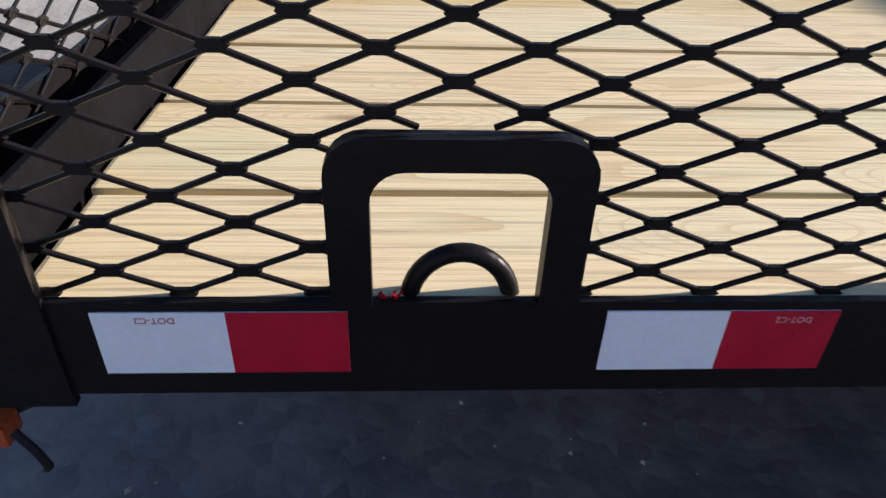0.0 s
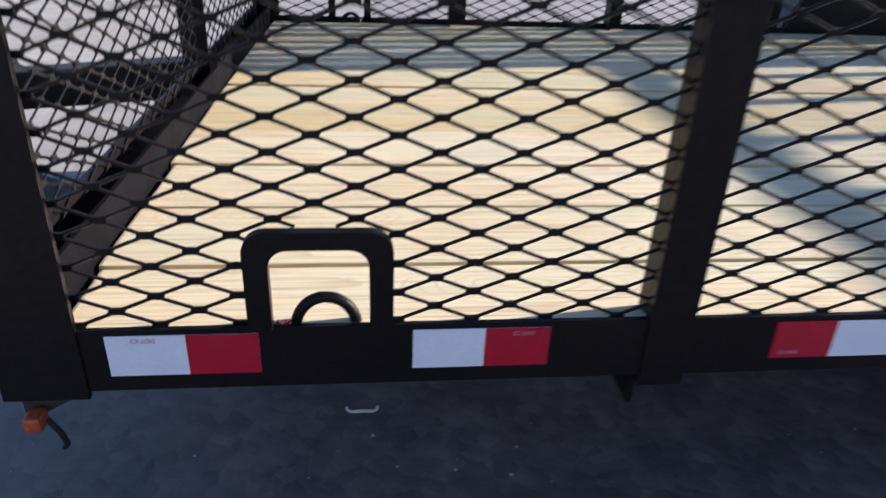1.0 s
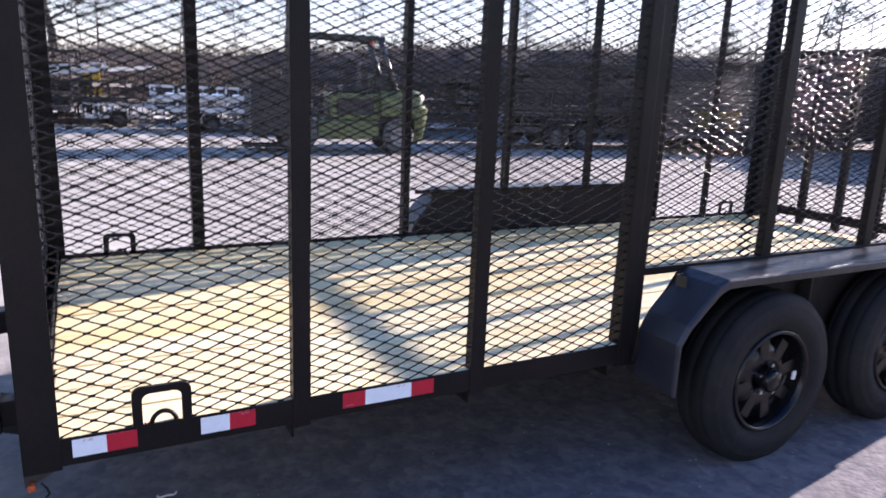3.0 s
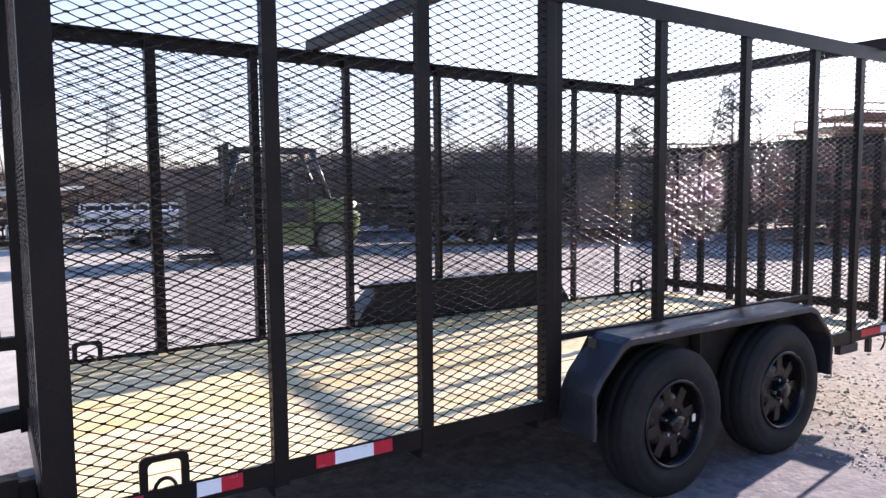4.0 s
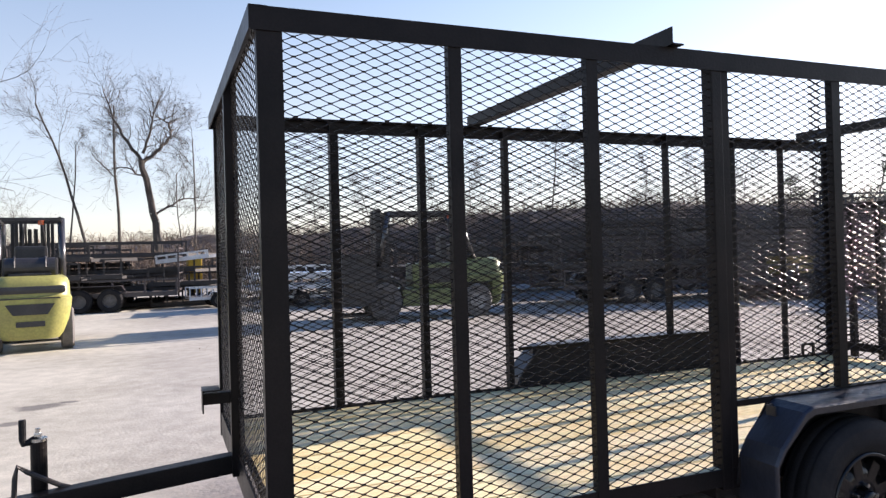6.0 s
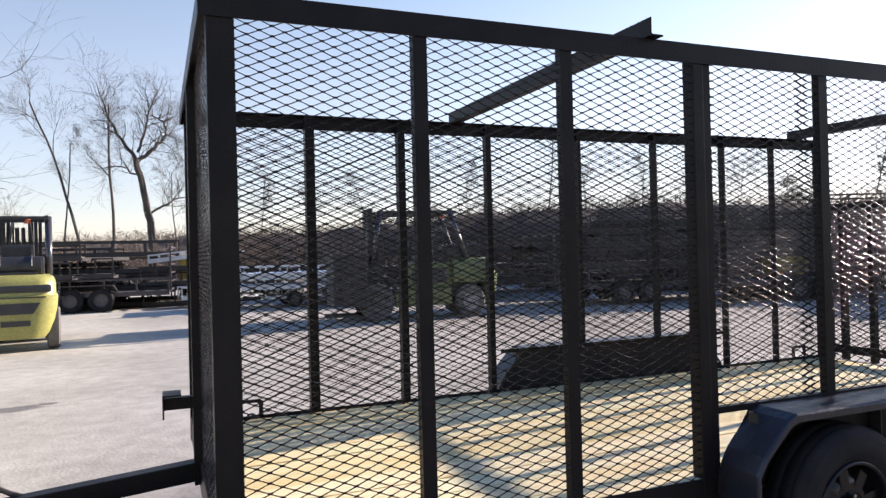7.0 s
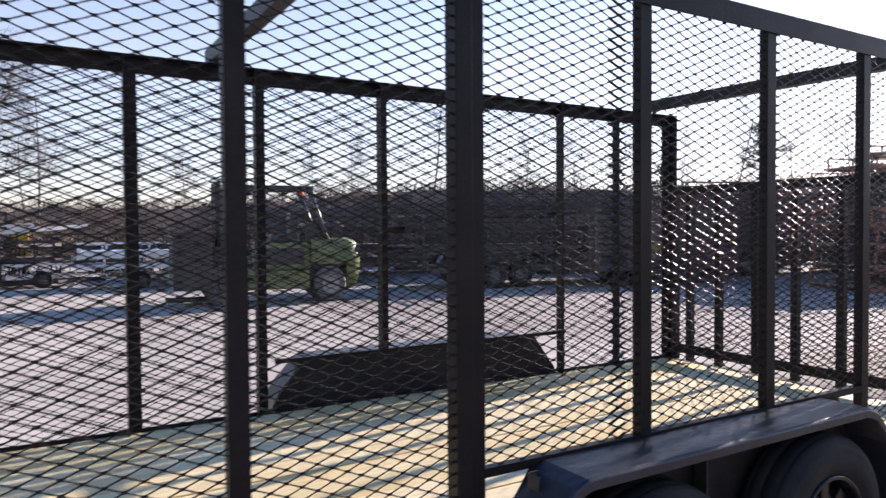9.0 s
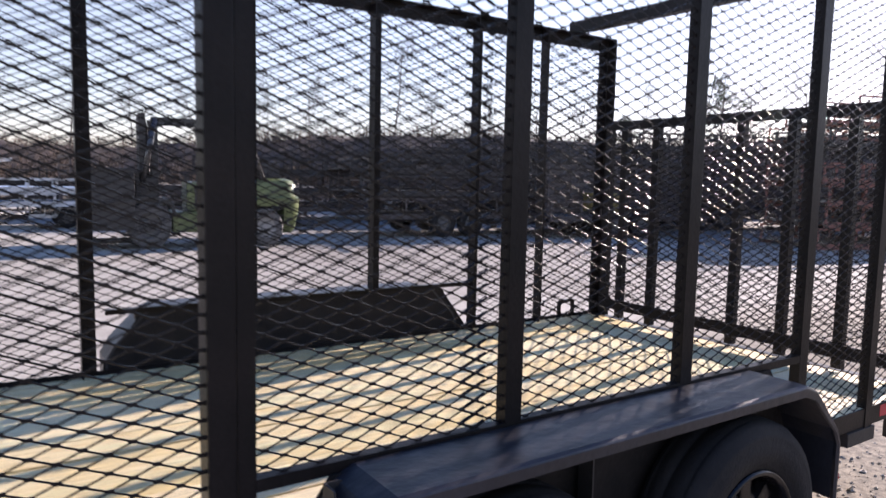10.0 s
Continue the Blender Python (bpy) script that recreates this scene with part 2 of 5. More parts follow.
    clods.inputs["From Min"].default_value, clods.inputs["From Max"].default_value = 0.35, 0.68
    clods.inputs["To Min"].default_value, clods.inputs["To Max"].default_value = 0.55, 1.35
    l.new(lumps.outputs["Fac"], clods.inputs["Value"])
    mottle = n.new("ShaderNodeMix")
    mottle.data_type, mottle.blend_type = "RGBA", "MULTIPLY"
    l.new(rough, mottle.inputs["Factor"])
    l.new(paint, mottle.inputs["A"])
    l.new(clods.outputs["Result"], mottle.inputs["B"])
    paint = mottle.outputs["Result"]
    relief = times(rough, lumps.outputs["Fac"])
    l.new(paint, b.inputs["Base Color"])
    b.inputs["Roughness"].default_value = 0.9
    b.inputs["Specular IOR Level"].default_value = 0.2
    add = n.new("ShaderNodeMath")
    add.operation = "MULTIPLY_ADD"
    add.inputs[1].default_value = 0.4
    l.new(small.outputs["Distance"], add.inputs[0])
    l.new(stones.outputs["Distance"], add.inputs[2])
    bp = n.new("ShaderNodeBump")
    bp.invert = True
    bp.inputs["Strength"].default_value, bp.inputs["Distance"].default_value = 0.11, 0.02
    dug = n.new("ShaderNodeMath")
    dug.operation, dug.inputs[1].default_value = "MULTIPLY_ADD", -6.0
    l.new(relief, dug.inputs[0])
    l.new(add.outputs[0], dug.inputs[2])
    l.new(dug.outputs[0], bp.inputs["Height"])
    l.new(bp.outputs["Normal"], b.inputs["Normal"])
    return m


BLACK = material("black_enamel_steel", (0.0082, 0.0073, 0.0073), 0.38, second=(0.0155, 0.0122, 0.0118), spec=0.15, scale=5, bump=0.12, bump_scale=90, fine=120)
MESHBLACK = material("black_enamel_mesh", (0.012, 0.011, 0.011), 0.27, second=(0.022, 0.018, 0.016), spec=0.115, rough_var=0.06, scale=7, fine=150)
GATEMESH = material("dull_black_mesh", (0.016, 0.015, 0.015), 0.75, second=(0.026, 0.022, 0.02), spec=0.05, rough_var=0.06, scale=7, fine=150)
YARDBLACK = material("weathered_black_steel", (0.050, 0.043, 0.046), 0.36, second=(0.085, 0.068, 0.064), spec=0.45, scale=3, bump=0.15, bump_scale=30)
FENDERBLACK = material("black_tread_plate", (0.014, 0.014, 0.018), 0.40, spec=0.52, rough_var=0.12, second=(0.026, 0.026, 0.034), scale=6, bump=0.3, bump_scale=22, stretch=(1, 1.6, 1), fine=90)
MATTBLACK = material("matt_black_steel", (0.004, 0.0037, 0.004), 0.8, second=(0.007, 0.0063, 0.007), spec=0.06, scale=9, bump=0.3, bump_scale=60)
DUSTY = material("dusty_black_steel", (0.045, 0.037, 0.032), 0.6, second=(0.022, 0.02, 0.02), scale=4, bump=0.2, bump_scale=70)
RUBBER = material("tyre_rubber", (0.0115, 0.0112, 0.013), 0.75, spec=0.22, second=(0.020, 0.0185, 0.018), scale=7, bump=0.25, bump_scale=120)
INNERBLACK = material("matte_black_undercoat", (0.014, 0.012, 0.012), 0.65, spec=0.2, second=(0.024, 0.020, 0.018), scale=8, bump=0.2, bump_scale=60)
RIM = material("gloss_black_rim", (0.006, 0.006, 0.007), 0.20, second=(0.012, 0.011, 0.011), scale=14, spec=0.32, rough_var=0.08)
NUT = material("bright_zinc", (0.62, 0.62, 0.6), 0.28, metal=1.0, scale=30)
WOOD = wood_material()
GROUND = ground_material()
WHITETAPE = material("white_reflective_tape", (0.86, 0.89, 0.94), 0.32, second=(0.80, 0.83, 0.89), scale=40, fine=300, coat=0.3, grain_mix=0.1)
REDTAPE = material("red_reflective_tape", (0.55, 0.006, 0.030), 0.32, second=(0.45, 0.005, 0.024), scale=40, fine=300, coat=0.1, grain_mix=0.1)
TEXTRED = material("red_print", (0.55, 0.05, 0.08), 0.5, scale=40)
TEXTPALE = material("pale_print", (0.75, 0.45, 0.5), 0.5, scale=40)
AMBER = material("amber_lens", (0.55, 0.10, 0.02), 0.25, second=(0.38, 0.06, 0.015), scale=60, coat=0.5)
REDLENS = material("red_lens", (0.45, 0.01, 0.015), 0.25, scale=60, coat=0.5)
PAPER = material("white_paper", (0.78, 0.77, 0.72), 0.7, scale=40)
LIME = material("lime_forklift_paint", (0.34, 0.33, 0.09), 0.4, second=(0.25, 0.235, 0.075), scale=3, bump=0.05)
GREEN = material("green_forklift_paint", (0.135, 0.165, 0.060), 0.36, second=(0.085, 0.105, 0.040), scale=3, bump=0.05)
MACHINE = material("machine_grey", (0.020, 0.020, 0.022), 0.45, second=(0.04, 0.038, 0.036), scale=4, bump=0.1)
GLOSSGREY = material("glossy_machine_grey", (0.03, 0.03, 0.032), 0.22, second=(0.05, 0.047, 0.045), scale=4, spec=0.8)
RIMGREY = material("grey_forklift_rim", (0.34, 0.33, 0.31), 0.6, second=(0.22, 0.21, 0.2), scale=5)
TYREGREY = material("dusty_forklift_tyre", (0.15, 0.14, 0.13), 0.85, second=(0.08, 0.075, 0.07), scale=6)
WHITEPAINT = material("white_trailer_paint", (0.72, 0.72, 0.71), 0.45, second=(0.55, 0.54, 0.52), scale=4)
BLUEPAINT = material("pale_blue_paint", (0.30, 0.46, 0.66), 0.5, second=(0.45, 0.55, 0.66), scale=4)
RUST = material("rusty_red_frame", (0.30, 0.12, 0.085), 0.75, second=(0.18, 0.085, 0.065), scale=3, bump=0.2)
YELLOW = material("yellow_paint", (0.75, 0.48, 0.04), 0.5, scale=5)
DECKGREY = material("weathered_deck", (0.10, 0.083, 0.066), 0.8, second=(0.06, 0.05, 0.042), scale=2, stretch=(0.6, 8, 8))
OLIVE = material("faded_yellow_paint", (0.26, 0.19, 0.05), 0.6, second=(0.15, 0.11, 0.04), scale=4)
PALEDECK = material("sun_bleached_boards", (0.34, 0.29, 0.22), 0.8, second=(0.22, 0.18, 0.14), scale=2, stretch=(0.6, 8, 8))
BARK = material("winter_bark", (0.055, 0.046, 0.038), 0.9, second=(0.095, 0.082, 0.07), scale=2.5, bump=0.4, bump_scale=14)
TWIG = material("dry_brush", (0.15, 0.110, 0.080), 0.95, second=(0.080, 0.060, 0.045), scale=0.5)
HILL = material("wooded_bank", (0.112, 0.083, 0.062), 1.0, second=(0.055, 0.042, 0.034), scale=0.35, fine=4.0, bump=0.6, bump_scale=2.0)
PINE = material("pine_needles", (0.05, 0.075, 0.035), 0.9, second=(0.035, 0.05, 0.025), scale=1.5)
STONE = material("loose_stone", (0.50, 0.45, 0.38), 0.9, second=(0.32, 0.28, 0.23), scale=12, bump=0.3)


# ---- mesh helpers ----
def part(name, bm, mat, parent=None, label="", smooth=False):
    me = bpy.data.meshes.new(name)
    bm.normal_update()
    bm.to_mesh(me)
    bm.free()
    me.materials.append(mat)
    if smooth:
        for p in me.polygons:
            p.use_smooth = True
    ob = new(name, me)
    if parent is not None:
        ob.parent = parent
    if label:
        ob["label"] = label
    return ob


def thing(name, at, label, category, group="", kind=""):
    e = new(name)
    e.empty_display_size = 0.1
    e.location = at
    return tagged(e, label, category, group, kind)


def box(bm, x0, x1, y0, y1, z0, z1, bevel=0.0, m=None):
    r = bmesh.ops.create_cube(bm, size=1.0)
    vs = r["verts"]
    mat = Matrix.Translation(((x0 + x1) / 2, (y0 + y1) / 2, (z0 + z1) / 2)) @ Matrix.Diagonal((x1 - x0, y1 - y0, z1 - z0, 1))
    bmesh.ops.transform(bm, matrix=(m @ mat) if m else mat, verts=vs)
    if bevel:
        es = list({e for v in vs for e in v.link_edges})
        bmesh.ops.bevel(bm, geom=es, offset=bevel, segments=2, affect="EDGES", profile=0.7)


def extrude(bm, outline, axis, a, b):
    """A flat outline, extruded along an axis (0 x, 1 y, 2 z) from a to b; the outline gives the two other coordinates in order."""
    def at(p, w):
        c = list(p)
        c.insert(axis, w)
        return bm.verts.new(c)
    lo, hi = [at(p, a) for p in outline], [at(p, b) for p in outline]
    n = len(outline)
    fs = [bm.faces.new(lo), bm.faces.new(hi[::-1])]
    for i in range(n):
        fs.append(bm.faces.new((lo[i], hi[i], hi[(i + 1) % n], lo[(i + 1) % n])))
    bmesh.ops.recalc_face_normals(bm, faces=fs)


def lbar(bm, p0, p1, u, v, wu, wv, t=0.006):
    """An angle bar from p0 to p1 with its heel on that line; one leg goes along u, the other along v."""
    p0, p1, u, v = Vector(p0), Vector(p1), Vector(u), Vector(v)
    prof = [(0, 0), (wu, 0), (wu, t), (t * 1.6, t), (t, t * 1.6), (t, wv), (0, wv)]
    a = [bm.verts.new(p0 + u * s + v * w) for s, w in prof]
    b = [bm.verts.new(p1 + u * s + v * w) for s, w in prof]
    n = len(prof)
    fs = [bm.faces.new(a), bm.faces.new(b[::-1])]
    for i in range(n):
        fs.append(bm.faces.new((a[i], b[i], b[(i + 1) % n], a[(i + 1) % n])))
    bmesh.ops.recalc_face_normals(bm, faces=fs)


def cyl(bm, p0, p1, r, n=16, r2=None, caps=True):
    p0, p1 = Vector(p0), Vector(p1)
    d = p1 - p0
    m = Matrix.Translation((p0 + p1) / 2) @ d.to_track_quat("Z", "Y").to_matrix().to_4x4()
    bmesh.ops.create_cone(bm, cap_ends=caps, segments=n, radius1=r, radius2=r if r2 is None else r2, depth=d.length, matrix=m)


def sweep(bm, pts, r, n=10):
    pts = [Vector(p) for p in pts]
    rings = []
    side = None
    for i, p in enumerate(pts):
        d = (pts[min(i + 1, len(pts) - 1)] - pts[max(i - 1, 0)]).normalized()
        if side is None:
            side = d.orthogonal().normalized()
        side = (side - d * side.dot(d)).normalized()
        up = d.cross(side)
        rings.append([bm.verts.new(p + (side * math.cos(2 * math.pi * k / n) + up * math.sin(2 * math.pi * k / n)) * r) for k in range(n)])
    fs = []
    for a, b in zip(rings, rings[1:]):
        for k in range(n):
            fs.append(bm.faces.new((a[k], a[(k + 1) % n], b[(k + 1) % n], b[k])))
    fs += [bm.faces.new(rings[0][::-1]), bm.faces.new(rings[-1])]
    bmesh.ops.recalc_face_normals(bm, faces=fs)


def lathe(bm, profile, axis_m, n=40):
    """A profile of (radius, height), turned round z and placed by axis_m."""
    rings = [[bm.verts.new(axis_m @ Vector((r * math.cos(2 * math.pi * k / n), r * math.sin(2 * math.pi * k / n), h))) for k in range(n)] for r, h in profile]
    fs = []
    for a, b in zip(rings, rings[1:]):
        for k in range(n):
            fs.append(bm.faces.new((a[k], a[(k + 1) % n], b[(k + 1) % n], b[k])))
    bmesh.ops.recalc_face_normals(bm, faces=fs)


# ---- ground ----
def build_ground():
    bm = bmesh.new()
    xs = [-2600, -900, -300, -120, -60, -30] + [-15 + i * 1.0 for i in range(46)] + [36, 50, 80, 140, 320, 900, 2600]
    ys = [-2600, -900, -300, -100, -40, -20] + [-10 + i * 1.0 for i in range(46)] + [45, 70, 120, 300, 900, 2600]
    grid = []
    for y in ys:
        row = []
        for x in xs:
            near = max(0.0, 1 - max(abs(x - 8) / 40, abs(y - 10) / 40))
            z = (noise.noise((x * 0.35, y * 0.35, 3.0)) * 0.035 + noise.noise((x * 0.9, y * 0.9, 7.0)) * 0.012) * near
            flat = 1 - math.exp(-((x - 2.6) ** 2 + (y - 1.0) ** 2) / 14)
            row.append(bm.verts.new((x, y, z * flat)))
        grid.append(row)
    for r0, r1 in zip(grid, grid[1:]):
        for i in range(len(xs) - 1):
            bm.faces.new((r0[i], r0[i + 1], r1[i + 1], r1[i]))
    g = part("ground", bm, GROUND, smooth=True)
    tagged(g, "pale crushed-stone yard with packed tyre tracks", "ground", kind="structure")


build_ground()

# ---- the trailer ----
FRONT, REAR, FAR = -0.11, 4.82, 1.96
RAIL_TOP, RAIL_LOW, DECK = 0.4665, 0.394, 0.464
POSTS = [0.573, 1.147, None, 2.458, 3.118, 3.77, 4.281]
FENDER_IN, FENDER_OUT = 1.765, 3.77


def top_z(x, y):
    return 2.207 + 0.002 * x + 0.017 * y


trailer = thing("utility_trailer", (2.36, 1.0, 0.025), "black tandem-axle utility trailer with tall mesh sides and pine deck", "trailer")
OFF = Matrix.Translation((-2.36, -1.0, 0.0))


def skew(x, y):
    """The front frame stands slightly out of square: its far corner leads."""
    return x if x < -0.18 else x - 0.012 * y * max(0.0, 1 - (x + 0.11) / 0.8)


def tpart(name, bm, mat, parent=None, label="", smooth=False):
    """A part of the trailer, given in the world's coordinates."""
    for v in bm.verts:
        v.co.x = skew(v.co.x, v.co.y)
    bmesh.ops.transform(bm, matrix=OFF, verts=bm.verts[:])
    return part(name, bm, mat, parent or trailer, label, smooth)


# side rails, front and rear sills, cross members
for y, s in ((0.0, 1), (FAR, -1)):
    bm = bmesh.new()
    lbar(bm, (FRONT, y, RAIL_LOW), (REAR, y, RAIL_LOW), (0, s, 0), (0, 0, 1), 0.05, 0.0725 if s > 0 else 0.086, 0.006)
    tpart("side_rail", bm, BLACK)
bm = bmesh.new()
lbar(bm, (FRONT, 0.052, RAIL_LOW), (FRONT, FAR - 0.052, RAIL_LOW), (1, 0, 0), (0, 0, 1), 0.05, 0.125, 0.006)
tpart("front_sill", bm, BLACK)
bm = bmesh.new()
box(bm, REAR - 0.055, REAR, 0.008, FAR - 0.008, RAIL_LOW - 0.02, DECK - 0.002, 0.004)
tpart("rear_sill", bm, BLACK)
for x in (0.545, 1.12, 1.70, 2.29, 2.88, 3.47, 4.06):
    bm = bmesh.new()
    lbar(bm, (x, 0.01, DECK - 0.042), (x, FAR - 0.01, DECK - 0.042), (1, 0, 0), (0, 0, -1), 0.05, 0.075, 0.006)
    tpart("cross_member", bm, BLACK)

# posts
def post(x, y, s, z0, w=0.05, leg=0.036):
    bm = bmesh.new()
    lbar(bm, (x - w / 2, y, z0), (x - w / 2, y, top_z(x, y) - 0.004), (1, 0, 0), (0, s, 0), w, leg, 0.006)
    return tpart("post", bm, BLACK)


for y, s in ((0.0, 1), (FAR, -1)):
    yy = y - s * 0.003
    for i, x in enumerate(POSTS):
        if x is None:
            continue
        over = FENDER_IN < x < FENDER_OUT - 0.05
        z0 = 0.742 if over else RAIL_LOW - 0.012
        post(x, yy, s, z0) if s > 0 else post(x, yy, s, z0, 0.064, 0.06)
    if s > 0:
        # broad tube post in front of the fender, with an angle against it
        bm = bmesh.new()
        box(bm, 1.735, 1.790, yy, yy + 0.06, RAIL_LOW - 0.015, top_z(1.75, y) - 0.004, 0.006)
        tpart("post", bm, BLACK)
        bm = bmesh.new()
        lbar(bm, (1.826, yy + 0.004, RAIL_LOW - 0.015), (1.826, yy + 0.004, top_z(1.8, y) - 0.004), (-1, 0, 0), (0, s, 0), 0.035, 0.05, 0.006)
        tpart("post", bm, BLACK)
    else:
        post(1.757, yy, s, RAIL_LOW - 0.015, 0.06, 0.05)
    # corner posts
    bm = bmesh.new()
    lbar(bm, (FRONT - 0.003, yy, RAIL_LOW - 0.008), (FRONT - 0.003, yy, top_z(0, y) - 0.003), (1, 0, 0), (0, s, 0), 0.083, 0.04, 0.007)
    tpart("corner_post", bm, BLACK)
    bm = bmesh.new()
    lbar(bm, (REAR + 0.003, yy, RAIL_LOW - 0.03), (REAR + 0.003, yy, top_z(REAR, y) - 0.003), (-1, 0, 0), (0, s, 0), 0.08, 0.076, 0.007)
    tpart("corner_post", bm, BLACK)
    # top rail
    bm = bmesh.new()
    lbar(bm, (FRONT - 0.02, y - s * 0.01, top_z(FRONT, y)), (REAR + 0.008, y - s * 0.01, top_z(REAR, y)), (0, s, 0), (0, 0, -1), 0.06, 0.078, 0.0065)
    tpart("top_rail", bm, BLACK)
    # rail over the fender
    bm = bmesh.new()
    lbar(bm, (FENDER_IN + 0.06, y - s * 0.002, 0.744), (FENDER_OUT - 0.02, y - s * 0.002, 0.744), (0, s, 0), (0, 0, -1), 0.03, 0.026, 0.005)
    tpart("fender_rail", bm, BLACK)

# front frame
bm = bmesh.new()
lbar(bm, (FRONT - 0.026, -0.012, top_z(FRONT, 0) + 0.001), (FRONT - 0.026, FAR + 0.012, top_z(FRONT, FAR) + 0.001), (1, 0, 0), (0, 0, -1), 0.06, 0.078, 0.006)
tpart("front_top_rail", bm, BLACK)
bm = bmesh.new()
box(bm, FRONT + 0.046, FRONT + 0.052, 0.03, FAR - 0.03, DECK - 0.02, DECK + 0.052, 0.001)
tpart("kick_plate", bm, MATTBLACK)
bm = bmesh.new()
lbar(bm, (FRONT - 0.024, 0.975, RAIL_LOW + 0.03), (FRONT - 0.024, 0.975, top_z(FRONT, 1.0) - 0.006), (0, 1, 0), (1, 0, 0), 0.05, 0.055, 0.006)
tpart("post", bm, BLACK)

# roof bows
for x in (1.50, 4.50):
    bm = bmesh.new()
    y0, y1 = -0.045, FAR + 0.03
    z0, z1 = top_z(x, y0) + 0.002, top_z(x, y1) + 0.002
    lbar(bm, (x, y0, z0), (x, y1, z1), (1, 0, 0), (0, 0, 1), 0.06, 0.07, 0.006)
    tpart("roof_bow", bm, BLACK)


# expanded metal
LWD, SWD = 0.0782, 0.0328


def strands(origin, u, v, u0, u1, v0, v1, hole=None, out=None, ph=(0.0, 0.0), lift=-0.0006, bold=1.0):
    """Vertices and faces of expanded metal over a rectangle of the plane origin + a u + b v; out is the way that its face looks."""
    o, u, v, out = (np.array(a, float) for a in (origin, u, v, out))
    segs, nodes = [], []
    i0, i1 = math.floor((u0 - ph[0]) / LWD) - 1, math.ceil((u1 - ph[0]) / LWD) + 1
    j0, j1 = math.floor((v0 - ph[1]) / SWD) - 1, math.ceil((v1 - ph[1]) / SWD) + 1

    def inside(a, b):
        if not (u0 <= a <= u1 and v0 <= b <= v1):
            return False
        return not (hole and hole[0] <= a <= hole[1] and hole[2] <= b <= hole[3])

    for j in range(j0, j1):
        for i in range(i0, i1):
            for sh in (0.0, 0.5):
                a, b = (i + sh) * LWD + ph[0], (j + sh) * SWD + ph[1]
                if inside(a, b):
                    nodes.append((a, b))
                for sy in (1, -1):
                    steps = 4
                    c = [(a + LWD / 2 * k / steps, b + sy * SWD / 2 * k / steps) for k in range(steps + 1)]
                    run = [p for p in c if inside(*p)]
                    if len(run) == steps + 1:
                        segs.append((c[0], c[-1]))
                    elif len(run) > 1:
                        segs.append((run[0], run[-1]))
    verts, faces = [], []
    tilt = radians(36)
    for (a0, b0), (a1, b1) in segs:
        # lift: how far the lower end of every strand stands proud of its upper one
        rise = out * (lift if b1 < b0 else -lift)
        ax = u * (a1 - a0) + v * (b1 - b0) + 2 * rise
        ax /= np.linalg.norm(ax)
        per = v - ax * np.dot(v, ax)
        per /= np.linalg.norm(per)
        face = np.cross(ax, per)
        face *= 1 if np.dot(face, out) > 0 else -1
        nrm = face * math.cos(tilt) + per * math.sin(tilt)
        wid = per * math.cos(tilt) - face * math.sin(tilt)
        p0, p1 = o + u * a0 + v * b0 - rise, o + u * a1 + v * b1 + rise
        k = len(verts)
        for p in (p0, p1):
            for sw, sn in ((-1, -1), (0.6, -1), (1, -0.1), (0.16, 1), (-0.08, 1), (-1, 0.2)):
                verts.append(p + wid * sw * 0.0018 * bold + nrm * sn * 0.0013 * bold)
        for q in range(6):
            faces.append((k + q, k + (q + 1) % 6, k + 6 + (q + 1) % 6, k + 6 + q))
    for a, b in nodes:
        p = o + u * a + v * b
        k = len(verts)
        shape = [(-0.0085, 0), (-0.004, -0.0034), (0.004, -0.0034), (0.0085, 0), (0.004, 0.0034), (-0.004, 0.0034)]
        for s in (0.0018, -0.0018):
            for du, dv in shape:
                verts.append(p + u * du + v * dv + out * s)
        faces.append(tuple(range(k, k + 6)))
        faces.append(tuple(range(k + 11, k + 5, -1)))
        for q in range(6):
            faces.append((k + q, k + 6 + q, k + 6 + (q + 1) % 6, k + (q + 1) % 6))
    return verts, faces


def mesh_panel(origin, u, v, u0, u1, v0, v1, out, parent=None, hole=None, label="", ph=(0.0, 0.0), lift=-0.0006, bold=1.0, mat=None):
    vs, fs = strands(origin, u, v, u0, u1, v0, v1, hole, out, ph, lift, bold)
    me = bpy.data.meshes.new("mesh_panel")
    me.from_pydata([(skew(p[0], p[1]) - 2.36, p[1] - 1.0, p[2]) for p in vs], [], fs)
    me.materials.append(mat or MESHBLACK)
    ob = new("mesh_panel", me)
    ob.parent = parent or trailer
    if label:
        ob["label"] = label
    return ob


RING_X = 0.206
for y, s in ((0.0, 1), (FAR, -1)):
    edges = [FRONT + 0.02, 0.573, 1.147, 1.775, 2.458, 3.118, 3.77, 4.281, REAR - 0.02]
    for k in range(8):
        low = 0.735 if 3 <= k <= 5 else RAIL_TOP - 0.006
        hole = None
        if k == 0:
            hole = (RING_X - 0.058, RING_X + 0.058, 0.4, 0.568)
        if k == 7 and s < 0:
            hole = (4.53 - 0.058, 4.53 + 0.058, 0.4, 0.568)
        mesh_panel((0, y + s * 0.011, 0), (1, 0, 0), (0, 0, 1), edges[k], edges[k + 1], low, top_z(1, y) - 0.03,
                   (0, -s, 0), hole=hole, ph=(0.086 - LWD + (0.02 if s < 0 else 0), 0.4817 - SWD * 12))
